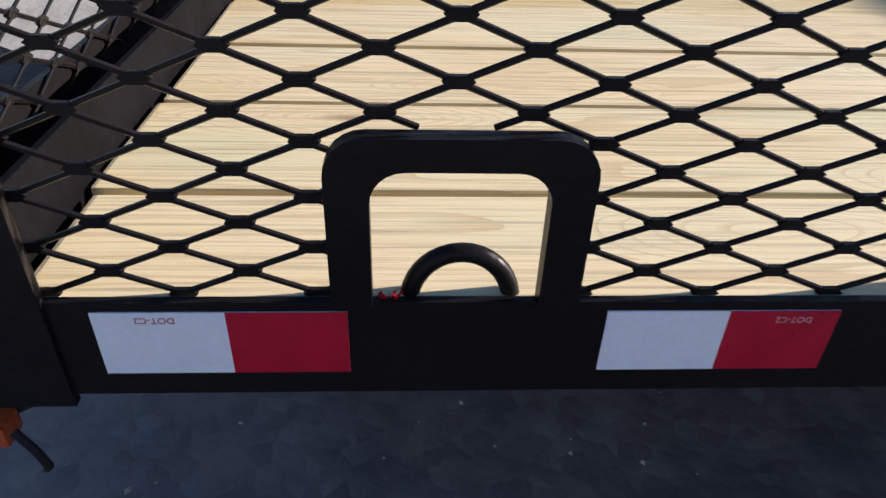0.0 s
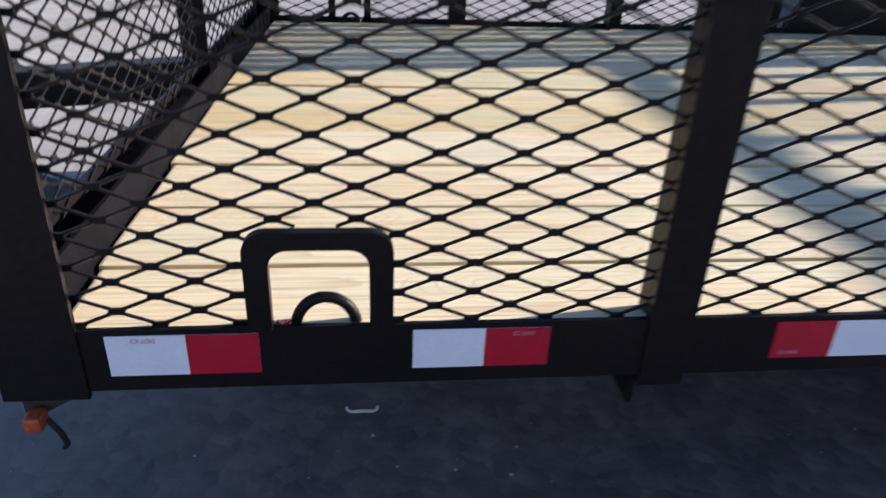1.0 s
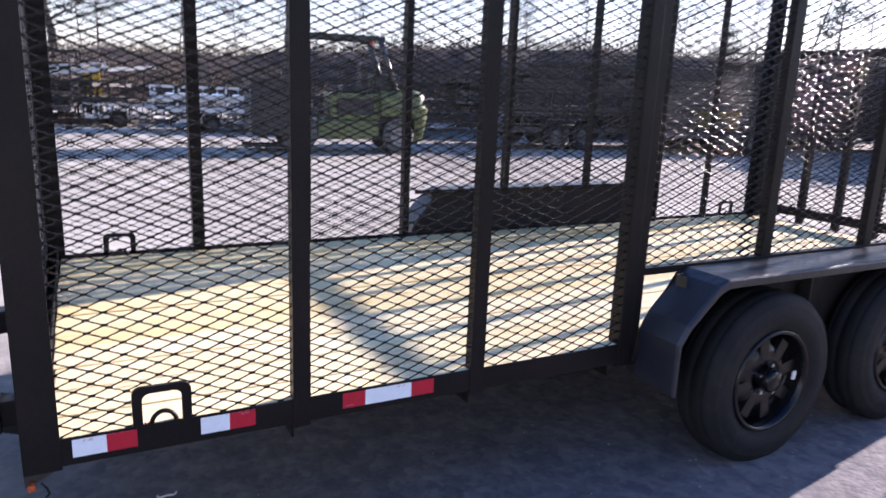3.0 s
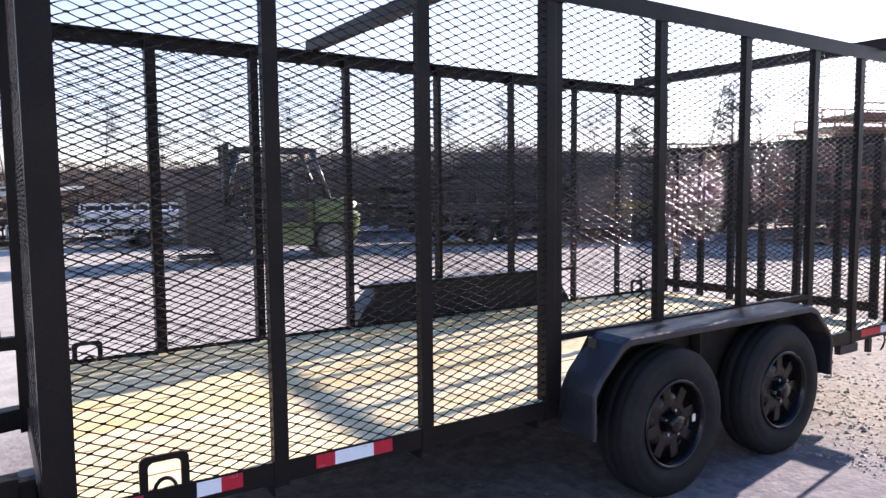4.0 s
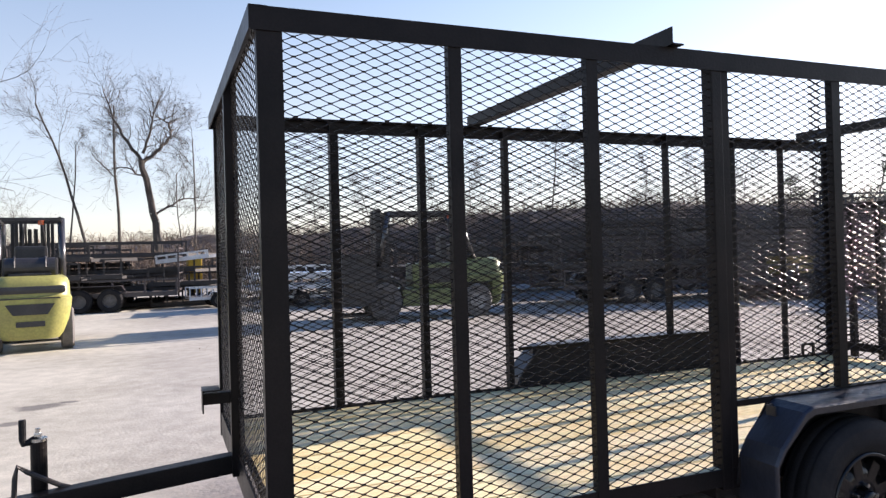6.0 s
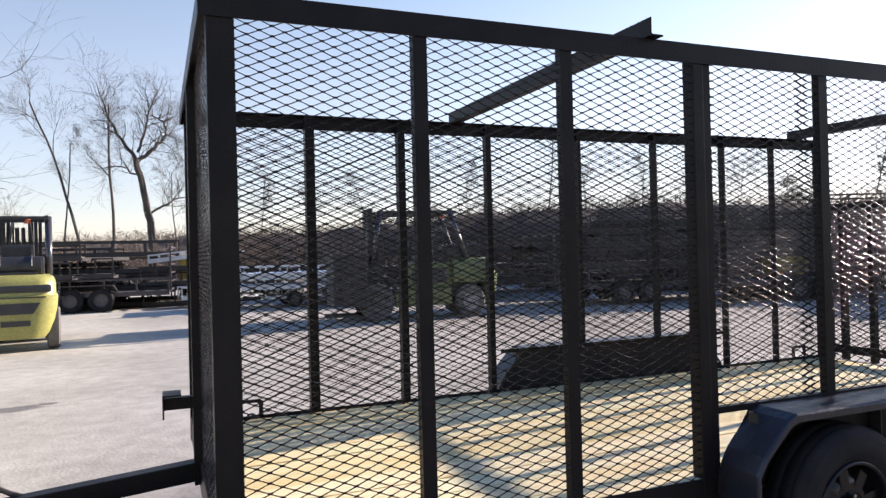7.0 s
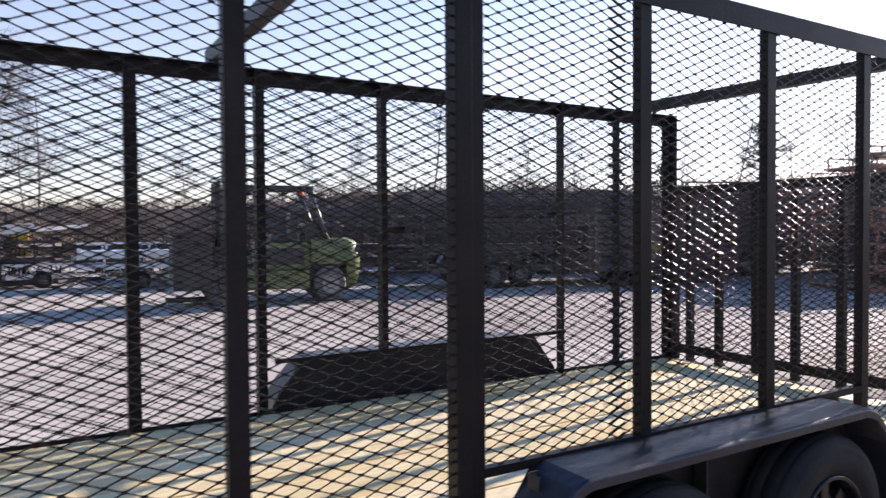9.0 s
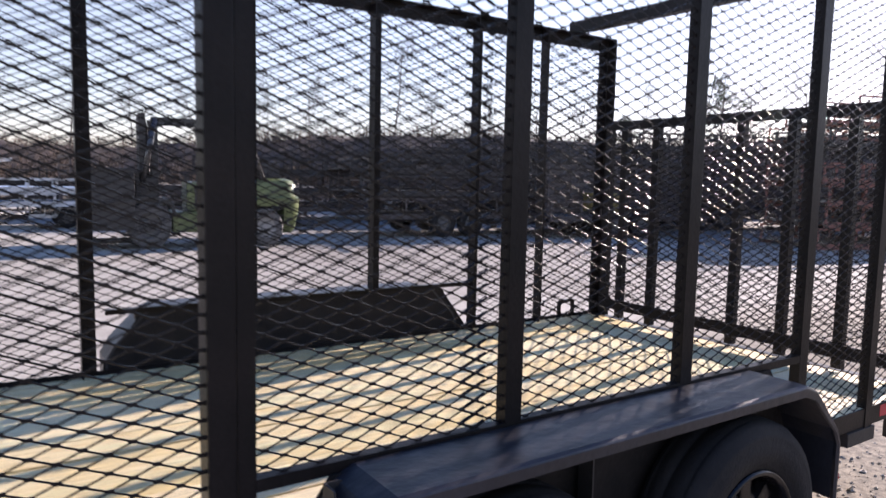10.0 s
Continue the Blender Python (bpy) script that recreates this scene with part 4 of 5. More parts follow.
def fork_truck(name, paint, L, label, load, mast=0.30):
    """A counterbalance truck on the ground, front axle at the origin, looking along +x."""
    f = thing(name, (0, 0, 0), label, "forklift", "forklifts in the yard")
    bm = bmesh.new()
    # weight behind the rear wheels and hood above them, both with round rear corners
    rounded_stack(bm, [(0.22, -L - 0.60, 0.40), (0.30, -L - 0.65, 0.46), (0.50, -L - 0.68, 0.54), (0.70, -L - 0.70, 0.58)], -L - 0.36, 0.26)
    rounded_stack(bm, [(0.70, -L - 0.70, 0.58), (0.84, -L - 0.71, 0.59), (0.87, -L - 0.66, 0.565), (1.06, -L - 0.64, 0.56), (1.14, -L - 0.58, 0.53), (1.18, -L - 0.46, 0.46)], -L + 0.38, 0.26)
    part("counterweight", bm, paint, f, smooth=True).data.set_sharp_from_angle(angle=radians(35))
    bm = bmesh.new()
    cyl(bm, (-L - 0.18, -0.36, 1.31), (-L - 0.18, 0.36, 1.31), 0.15, 20)
    part("gas_bottle", bm, MACHINE, f, "dark gas bottle strapped behind the seat")
    bm = bmesh.new()
    box(bm, -L - 0.06, -L + 0.48, -0.40, 0.40, 1.08, 1.46, 0.05)
    box(bm, -L - 0.36, -L - 0.04, -0.30, 0.30, 1.14, 1.22, 0.02)
    part("engine_cover", bm, MACHINE, f, "dark engine cover behind the seat")
    for y in (-0.22, 0.22):
        bm = bmesh.new()
        sweep(bm, [(-L - 0.18 + 0.16 * math.cos(a), y, 1.31 + 0.16 * math.sin(a)) for a in [math.pi * k / 10 for k in range(11)]], 0.018, 6)
        part("strap", bm, MACHINE, f)
    for z0, z1, w in ((0.91, 1.03, 0.50), ):
        bm = bmesh.new()
        box(bm, -L - 0.68, -L - 0.30, -w, w, z0, z1, 0.06)
        part("grille", bm, MACHINE, f, "dark vent slot")
    bm = bmesh.new()
    extrude(bm, [(-0.34, 0.76), (0.34, 0.76), (0.24, 0.60), (-0.24, 0.60)], 0, -L - 0.722, -L - 0.60)
    part("drawbar_recess", bm, MACHINE, f, "dark tapered opening")
    bm = bmesh.new()
    box(bm, -L - 0.715, -L - 0.60, -0.42, 0.42, 0.835, 0.855, 0.004)
    part("seam", bm, MACHINE, f)
    bm = bmesh.new()
    box(bm, -L - 0.70, -L - 0.60, -0.2, 0.2, 0.42, 0.50, 0.004)
    part("plate", bm, MACHINE, f)
    bm = bmesh.new()
    box(bm, -L + 0.36, -0.66, -0.43, 0.43, 0.60, 1.10, 0.06)
    part("hood", bm, paint, f)
    bm = bmesh.new()
    box(bm, -0.40, 0.16, -0.36, 0.36, 0.24, 0.56, 0.03)
    box(bm, -L - 0.1, -L + 0.44, -0.34, 0.34, 0.26, 0.70, 0.03)
    box(bm, -L + 0.40, -0.36, -0.30, 0.30, 0.29, 0.52)
    part("chassis", bm, MACHINE, f)
    bm = bmesh.new()
    box(bm, -L + 0.42, -0.40, -0.54, 0.54, 0.26, 0.60, 0.04)
    part("side_step", bm, paint, f)
    bm = bmesh.new()
    extrude(bm, [(0.16, 0.5), (0.18, 0.98), (0.02, 1.15), (-0.16, 1.12), (-0.12, 0.5)], 1, -0.50, 0.50)
    part("cowl", bm, MACHINE, f)
    for y in (-0.435, 0.425):
        bm = bmesh.new()
        box(bm, -L + 0.50, -0.80, y, y + 0.01, 0.70, 1.00, 0.003)
        part("engine_panel", bm, MACHINE, f)
        bm = bmesh.new()
        extrude(bm, [(-0.46, 0.58), (-0.40, 0.74), (-0.2, 0.84), (0.2, 0.84), (0.38, 0.70), (0.36, 0.69), (0.18, 0.80), (-0.18, 0.80), (-0.36, 0.70), (-0.42, 0.58)], 1, -0.62 if y < 0 else 0.36, -0.36 if y < 0 else 0.62)
        part("mudguard", bm, MACHINE, f)
    bm = bmesh.new()
    box(bm, -L + 0.72, -L + 1.14, -0.25, 0.25, 1.10, 1.24, 0.05)
    box(bm, -L + 0.60, -L + 0.74, -0.25, 0.25, 1.16, 1.66, 0.05)
    part("seat", bm, MACHINE, f)
    bm = bmesh.new()
    cyl(bm, (-0.1, 0, 1.1), (-0.34, 0, 1.34), 0.03, 10)
    sweep(bm, [(-0.34 + 0.13 * math.cos(a) * 0.7, 0.18 * math.sin(a), 1.34 + 0.13 * math.cos(a) * 0.7) for a in [2 * math.pi * k / 16 for k in range(17)]], 0.016, 6)
    part("steering_wheel", bm, MACHINE, f)
    for y in (-0.47, 0.47):
        for a, b in (((0.10, 1.05), (-0.14, 2.10)), ((-L + 0.02, 1.12), (-L + 0.42, 2.10))):
            bm = bmesh.new()
            p0, p1 = Vector((a[0], y, a[1])), Vector((b[0], y, b[1]))
            cyl(bm, p0, p1, 0.055, 14)
            part("guard_post", bm, GLOSSGREY, f, smooth=True)
    for y in (-0.47, 0.43):
        bm = bmesh.new()
        box(bm, -L + 0.30, -0.06, y, y + 0.05, 2.05, 2.13, 0.008)
        part("guard_beam", bm, MACHINE, f)
    for k in range(9):
        bm = bmesh.new()
        x = -L + 0.32 + (L - 0.44) * k / 8
        box(bm, x, x + 0.035, -0.43, 0.44, 2.07, 2.115)
        part("guard_bar", bm, MACHINE, f)
    bm = bmesh.new()
    cyl(bm, (-L + 0.42, -0.16, 2.0), (-L + 0.42, -0.16, 2.07), 0.05, 12)
    part("beacon", bm, AMBER, f, "amber warning beacon")
    for y in (-0.36, -0.22, 0.16, 0.30):
        bm = bmesh.new()
        box(bm, mast, mast + 0.12, y, y + 0.06, 0.08, 2.18, 0.006)
        part("mast_rail", bm, MACHINE, f)
    for y in (-0.29, 0.23):
        bm = bmesh.new()
        box(bm, mast - 0.21, mast - 0.10, y, y + 0.06, 0.60, 2.13, 0.006)
        part("inner_rail", bm, MACHINE, f)
        bm = bmesh.new()
        sweep(bm, [(mast - 0.05, y, 0.9), (mast - 0.06, y * 0.8, 1.5), (mast - 0.03, y * 0.6, 2.0), (mast + 0.03, y * 0.5, 2.2), (mast + 0.09, y * 0.5, 2.05), (mast + 0.10, y * 0.5, 1.3)], 0.018, 6)
        part("hose", bm, MACHINE, f)
    for z in (0.35, 1.1, 2.1):
        bm = bmesh.new()
        box(bm, mast + 0.01, mast + 0.07, -0.36, 0.36, z, z + 0.09)
        part("mast_crossbar", bm, MACHINE, f)
    for y in (-0.05, 0.05):
        bm = bmesh.new()
        cyl(bm, (mast + 0.06, y, 0.15), (mast + 0.06, y, 2.0), 0.035, 12)
        part("lift_cylinder", bm, MACHINE, f)
    for z in (0.25, 0.62, 1.20):
        bm = bmesh.new()
        box(bm, mast + 0.13, mast + 0.20, -0.55, 0.55, z, z + 0.08)
        part("carriage_bar", bm, MACHINE, f)
    for k in range(7):
        bm = bmesh.new()
        y = -0.54 + 1.04 * k / 6
        box(bm, mast + 0.14, mast + 0.18, y, y + 0.03, 0.3, 1.22)
        part("backrest_bar", bm, MACHINE, f)
    if load:
        bm = bmesh.new()
        box(bm, mast + 0.22, mast + 0.92, -0.85, 0.85, 0.32, 1.26, 0.03)
        box(bm, mast + 0.20, mast + 0.95, -0.88, 0.88, 1.24, 1.30, 0.01)
        box(bm, mast + 0.20, mast + 0.95, -0.88, 0.88, 0.74, 0.79, 0.01)
        part("clamp_box", bm, MACHINE, f, "dark steel box attachment")
    for y in (-0.3, 0.2):
        bm = bmesh.new()
        reach = 0.85 if load else 1.02
        box(bm, mast + 0.18, mast + 0.18 + reach, y, y + 0.1, 0.08, 0.13, 0.01)
        box(bm, mast + 0.18, mast + 0.23, y, y + 0.1, 0.08, 0.7)
        part("fork", bm, MACHINE, f)
    for x, r, w in ((0.0, 0.38, 0.25), (-L, 0.33, 0.20)):
        for s in (-1, 1):
            m = pose(x, s * (0.62 - w / 2), r) @ Matrix.Rotation(radians(-90 * s), 4, "X")
            bm = bmesh.new()
            lathe(bm, [(r * 0.55, -w / 2), (r * 0.9, -w / 2), (r, -w * 0.36), (r, w * 0.36), (r * 0.9, w / 2), (r * 0.55, w / 2)], m, 32)
            t = part("wheel", bm, TYREGREY, f)
            bm = bmesh.new()
            lathe(bm, [(r * 0.56, w * 0.46), (r * 0.5, w * 0.3), (r * 0.3, w * 0.25), (r * 0.25, w * 0.42), (0.001, w * 0.42)], m, 24)
            part("rim", bm, RIMGREY if x < 0 else TYREGREY, t)
    return f


green_truck = fork_truck("forklift", GREEN, 2.1, "green forklift with black mast and a dark box attachment", True, 0.02)
green_truck.matrix_basis = pose(3.97, 12.6, 0, 0, 0, 173) @ Matrix.Diagonal((1.0, 1.0, 1.12, 1))
lime_truck = fork_truck("forklift", LIME, 1.65, "lime-yellow forklift with a black overhead guard, seen parked", False)
lime_truck.matrix_basis = pose(-2.80, 12.6, 0, 0, 0, 98) @ Matrix.Diagonal((1, 1.0, 1.06, 1))


# ---- yard: parked trailers ----
def parked_trailer(name, L, W, z, rail, paint, deck, label, wheels=2, ramps=False):
    f = thing(name, (0, 0, 0), label, "trailer", "parked trailers in the yard")
    for y in (-W / 2, W / 2 - 0.06):
        bm = bmesh.new()
        box(bm, -L / 2, L / 2, y, y + 0.06, z - 0.13, z, 0.005)
        part("frame_rail", bm, paint, f)
        if rail:
            for zz in ((z + rail, ) if rail < 0.5 else (z + rail, z + rail * 0.5)):
                bm = bmesh.new()
                box(bm, -L / 2, L / 2, y, y + 0.05, zz - 0.05, zz)
                part("side_rail", bm, paint, f)
            for k in range(6):
                bm = bmesh.new()
                x = -L / 2 + (L - 0.05) * k / 5
                box(bm, x, x + 0.05, y + 0.005, y + 0.045, z, z + rail - 0.05)
                part("stake", bm, paint, f)
        if wheels:
            bm = bmesh.new()
            s = -1 if y < 0 else 1
            yo = y if y < 0 else y + 0.06
            n = wheels
            half = 0.42 * n
            extrude(bm, [(-half, z + 0.02), (-half + 0.12, z + 0.22), (half - 0.12, z + 0.22), (half, z + 0.02), (half - 0.02, z + 0.02), (half - 0.13, z + 0.20), (-half + 0.13, z + 0.20), (-half + 0.02, z + 0.02)], 1, min(yo, yo + s * 0.24), max(yo, yo + s * 0.24))
            part("fender", bm, paint, f)
            for k in range(n):
                x = (k - (n - 1) / 2) * 0.8
                m = pose(x, yo + s * 0.12, 0.34) @ Matrix.Rotation(radians(-90 * s), 4, "X")
                bm = bmesh.new()
                lathe(bm, [(0.19, -0.1), (0.30, -0.1), (0.34, -0.07), (0.34, 0.07), (0.30, 0.1), (0.19, 0.1)], m, 28)
                t = part("wheel", bm, RUBBER, f)
                bm = bmesh.new()
                lathe(bm, [(0.195, 0.085), (0.17, 0.03), (0.07, 0.05), (0.001, 0.06)], m, 20)
                part("rim", bm, TYREGREY, t)
    for k in range(8):
        bm = bmesh.new()
        y = -W / 2 + 0.07 + (W - 0.14) * k / 8
        box(bm, -L / 2 + 0.02, L / 2 - 0.02, y + 0.004, y + (W - 0.14) / 8 - 0.004, z - 0.045, z - 0.006)
        part("deck_board", bm, deck, f)
    bm = bmesh.new()
    for s in (-1, 1):
        a, b = Vector((L / 2, s * W * 0.42, z - 0.09)), Vector((L / 2 + 1.2, s * 0.04, z - 0.09))
        q = look(a, b)
        box(bm, -0.035, 0.035, -0.05, 0.05, -(b - a).length, 0, m=q)
    box(bm, L / 2 + 1.12, L / 2 + 1.4, -0.04, 0.04, z - 0.14, z - 0.05, 0.02)
    part("tongue", bm, paint, f)
    if ramps:
        bm = bmesh.new()
        box(bm, -L / 2 - 0.06, -L / 2 - 0.01, -W / 2 + 0.05, -W / 2 + 0.1, z, z + 1.3)
        box(bm, -L / 2 - 0.06, -L / 2 - 0.01, W / 2 - 0.1, W / 2 - 0.05, z, z + 1.3)
        box(bm, -L / 2 - 0.06, -L / 2 - 0.01, -W / 2 + 0.1, W / 2 - 0.1, z, z + 0.05)
        box(bm, -L / 2 - 0.06, -L / 2 - 0.01, -W / 2 + 0.1, W / 2 - 0.1, z + 1.25, z + 1.3)
        gate_frame = part("ramp_gate", bm, paint, f)
        for k in range(1, 5):
            bm = bmesh.new()
            box(bm, -L / 2 - 0.05, -L / 2 - 0.02, -W / 2 + 0.1, W / 2 - 0.1, z + 0.25 * k, z + 0.25 * k + 0.04)
            part("rung", bm, paint, gate_frame)
    return f


low = parked_trailer("parked_trailer", 4.4, 1.9, 0.55, 0.38, YARDBLACK, DECKGREY, "black utility trailer with low pipe rails, parked empty", 2, True)
low.matrix_basis = pose(-5.3, 20.2, 0, 0, 0, 4)
for x, y, z, a in ((-10.2, 21.4, 0, -5), (-2.35, 20.7, 0, 178), (5.6, 21.3, 0, 3), (7.4, 17.8, 0, -14), (11.0, 13.5, 0, -5), (9.2, 20.6, 0, -16), (13.4, 19.6, 0, 162), (-7.8, 25.2, 0, 8), (-2.4, 24.9, 0, 176), (3.6, 25.6, 0, 2),
                   (8.6, 25.0, 0, 175), (33, 19, 0, -20)):
    copy_thing(low, pose(x, y, z, 0, 0, a + random.uniform(-3, 3)))
def cage_trailer():
    """A dark trailer with tall, close-boarded sides, seen from afar."""
    L, W, z, h = 4.6, 1.95, 0.55, 1.25
    f = parked_trailer("cage_trailer", L, W, z, 0.0, YARDBLACK, DECKGREY, "dark trailer with tall boarded sides, parked in the row", 2)
    for y in (-W / 2 + 0.005, W / 2 - 0.045):
        for k in range(8):
            bm = bmesh.new()
            zz = z + 0.03 + (h - 0.1) * k / 7
            box(bm, -L / 2 + 0.05, L / 2 - 0.05, y + 0.01, y + 0.03, zz, zz + 0.125)
            part("side_board", bm, YARDBLACK, f)
        for k in range(6):
            bm = bmesh.new()
            x = -L / 2 + (L - 0.06) * k / 5
            box(bm, x, x + 0.06, y, y + 0.04, z, z + h + 0.05)
            part("stake", bm, YARDBLACK, f)
    for x in (-L / 2, L / 2 - 0.04):
        for k in range(8):
            bm = bmesh.new()
            zz = z + 0.03 + (h - 0.1) * k / 7
            box(bm, x, x + 0.03, -W / 2 + 0.05, W / 2 - 0.05, zz, zz + 0.125)
            part("end_board", bm, YARDBLACK, f)
    return f


cage = cage_trailer()
cage.matrix_basis = pose(21.9, 8.0, 0, 0, 0, -21)
for x, y, a in ((15.9, 12.8, -10), (26.3, 6.3, -22), (30.8, 4.6, -21), (20.2, 12.6, -20), (24.8, 10.9, -22), (29.4, 9.2, -20), (15.4, 17.0, -20), (19.9, 16.6, -19), (18.2, 20.6, -20), (24.4, 15.0, 160), (17.0, 24.2, 162), (22.6, 20.0, -20), (28.4, 16.6, 160),
                (-12.4, 23.4, 6)):
    copy_thing(cage, pose(x, y, 0, 0, 0, a + random.uniform(-2, 2)))
flat = parked_trailer("stacked_trailer", 4.9, 2.0, 0.16, 0.36, DUSTY, DECKGREY, "dark flatbed trailer frame stacked without wheels on another", 0)
flat.matrix_basis = pose(-5.3, 20.2, 0.93, 0, 0, 5)
for x, y, z, a in ((-5.0, 20.4, 1.45, 2), (7.4, 17.8, 0.93, -12), (11.0, 13.5, 0.93, -4), (10.9, 13.6, 1.45, -7), (15.9, 12.8, 1.86, -11), (21.9, 8.0, 1.86, -21), (21.9, 8.0, 2.38, -20), (26.3, 6.3, 1.86, -22), (26.3, 6.3, 2.38, -22), (30.8, 4.6, 1.86, -21), (20.2, 12.6, 1.86, -20), (20.2, 12.6, 2.38, -21), (24.8, 10.9, 1.86, -22), (24.8, 10.9, 2.38, -22), (15.4, 17.0, 1.86, -20), (19.9, 16.6, 1.86, -18), (9.2, 20.6, 0.93, -16), (9.3, 20.6, 1.45, -13), (13.4, 19.6, 0.93, 163), (13.4, 19.6, 1.45, 158), (-2.3, 22.3, 0.0, 4), (-2.3, 22.3, 0.52, 1), (-2.2, 22.4, 1.04, 6), (-2.4, 22.3, 1.56, 3), (0.9, 23.6, 0.0, 2), (1.0, 23.6, 0.52, -2), (-4.3, 23.4, 0.0, 8), (-4.2, 23.4, 0.52, 5), (-4.3, 23.3, 1.04, 7),
                   (18.2, 20.6, 1.86, -22), (18.2, 20.6, 2.38, -25), (24.4, 15.0, 1.86, 160), (17.0, 24.2, 1.86, 160), (22.6, 20.0, 1.86, -20), (3.6, 25.6, 0.93, 3)):
    copy_thing(flat, pose(x, y, z, 0, 0, a))
rusty = parked_trailer("stacked_trailer", 5.0, 1.9, 0.14, 0.34, RUST, PALEDECK, "rust-red flatbed trailer frame with pale boards in a tall stack", 0)
rusty.matrix_basis = pose(25.9, 10.6, 2.90, 0, 0, -21)
copy_thing(rusty, pose(26.3, 10.3, 3.38, 0, 0, -19))
copy_thing(rusty, pose(27.4, 9.9, 3.86, 0, 0, -20))
for k in range(5):
    copy_thing(rusty, pose(30.5 + random.uniform(-0.15, 0.15), 1.4 + random.uniform(-0.1, 0.1), 0.48 * k, 0, 0, -21 + random.uniform(-2, 2)))
for k in range(4):
    copy_thing(rusty, pose(19.2 + 0.1 * (k % 2), 6.6, 0.48 * k, 0, 0, -21 + 2 * (k % 3)))
for k in range(2):
    copy_thing(rusty, pose(30.6, 4.6, 2.38 + 0.48 * k, 0, 0, -20 + 3 * k))
white = parked_trailer("parked_trailer", 2.4, 1.5, 0.50, 0.42, WHITEPAINT, DECKGREY, "white-painted small utility trailer with mesh-less rails", 1)
white.matrix_basis = pose(0.85, 19.9, 0, 0, 0, 6) @ Matrix.Diagonal((0.68, 0.68, 0.68, 1))
copy_thing(white, pose(6.6, 18.6, 0, 0, 0, -8))
rack = parked_trailer("ladder_rack", 1.6, 0.6, 0.12, 0.14, WHITEPAINT, WHITEPAINT, "white steel loading ramp lying tilted on stacked frames", 0)
rack.matrix_basis = pose(-0.05, 21.6, 1.44, 0, -6, 4)


short = parked_trailer("stacked_trailer", 2.3, 1.9, 0.16, 0.46, DUSTY, DECKGREY, "short dark trailer frame stacked on a parked trailer", 0)
short.matrix_basis = pose(-2.9, 20.7, 0.93, 0, 0, 182)
for z, a in ((0.0, 3), (0.63, -2)):
    copy_thing(short, pose(0.1, 21.7, z, 0, 0, a))
copy_thing(short, pose(-2.9, 22.9, 0.0, 0, 0, 170))
copy_thing(short, pose(-2.9, 22.9, 0.63, 0, 0, 175))
copy_thing(short, pose(-2.9, 22.9, 1.26, 0, 0, 172))


def crate(x, y, a, w, d, h, mat, label, name, category, base=0.0, foot=0.32):
    h -= base
    c = thing(name, (x, y, base), label, category)
    c.rotation_euler = (0, 0, radians(a))
    bm = bmesh.new()
    box(bm, -w / 2, w / 2, -d / 2, d / 2, foot, h, 0.03)
    part("body", bm, mat, c)
    for k in range(7 if w > 1 else 0):
        bm = bmesh.new()
        u = -w / 2 + w * k / 6
        box(bm, u - 0.025, u + 0.025, -d / 2 - 0.03, -d / 2 - 0.002, foot + 0.02, h - 0.03, 0.006)
        part("rib", bm, WHITEPAINT, c)
    for u in (-w * 0.35, w * 0.35):
        bm = bmesh.new()
        box(bm, u - 0.08, u + 0.08, -d / 2 + 0.05, d / 2 - 0.05, 0.0, foot, 0.01)
        part("skid", bm, DUSTY, c)
    bm = bmesh.new()
    box(bm, -w / 2 - 0.03, w / 2 + 0.03, -d / 2 - 0.03, d / 2 + 0.03, h, h + 0.06, 0.015)
    part("lid", bm, mat if base else WHITEPAINT, c)


pale_frame = parked_trailer("stacked_trailer", 3.0, 1.6, 0.14, 0.20, WHITEPAINT, BLUEPAINT, "pale blue and white trailer frame stacked without wheels", 0)
pale_frame.matrix_basis = pose(3.1, 18.4, 0.52, 0, 0, 2)
for x, y, z, a in ((3.2, 18.4, 0.86, -1), (5.5, 19.9, 0.0, -3), (5.6, 19.9, 0.34, 1)):
    copy_thing(pale_frame, pose(x, y, z, 0, 0, a))
crate(4.75, 18.1, -8, 0.9, 0.8, 0.95, BLUEPAINT, "pale blue storage bin with a white lid, on skids", "storage_bin", "storage bin", 0.0, 0.2)
copy_thing(white, pose(3.1, 18.4, 0, 0, 0, 2))
copy_thing(low, pose(15.0, 11.5, 0, 0, 0, -10))
crate(15.1, 11.5, -10, 0.98, 0.6, 1.05, OLIVE, "dull yellow equipment box lying on a parked trailer", "storage_bin", "storage bin", 0.55, 0.08)
crate(0.35, 22.9, 8, 0.45, 0.45, 1.62, YELLOW, "yellow box behind the parked trailers", "storage_bin", "storage bin")


# ---- wooded bank, brush and bare trees ----
CX, CY = -0.3, -2.2
PROFILE = [(-40, 3.6), (15, 3.9), (30, 4.1), (40, 3.8), (46, 3.9), (50, 4.3), (61, 4.3), (68, 3.7), (79, 2.7), (90, 2.4), (97, 1.7), (130, 1.7), (220, 2.0)]


def crest(az):
    for (a0, e0), (a1, e1) in zip(PROFILE, PROFILE[1:]):
        if a0 <= az <= a1:
            return e0 + (e1 - e0) * (az - a0) / (a1 - a0)
    return 2.2


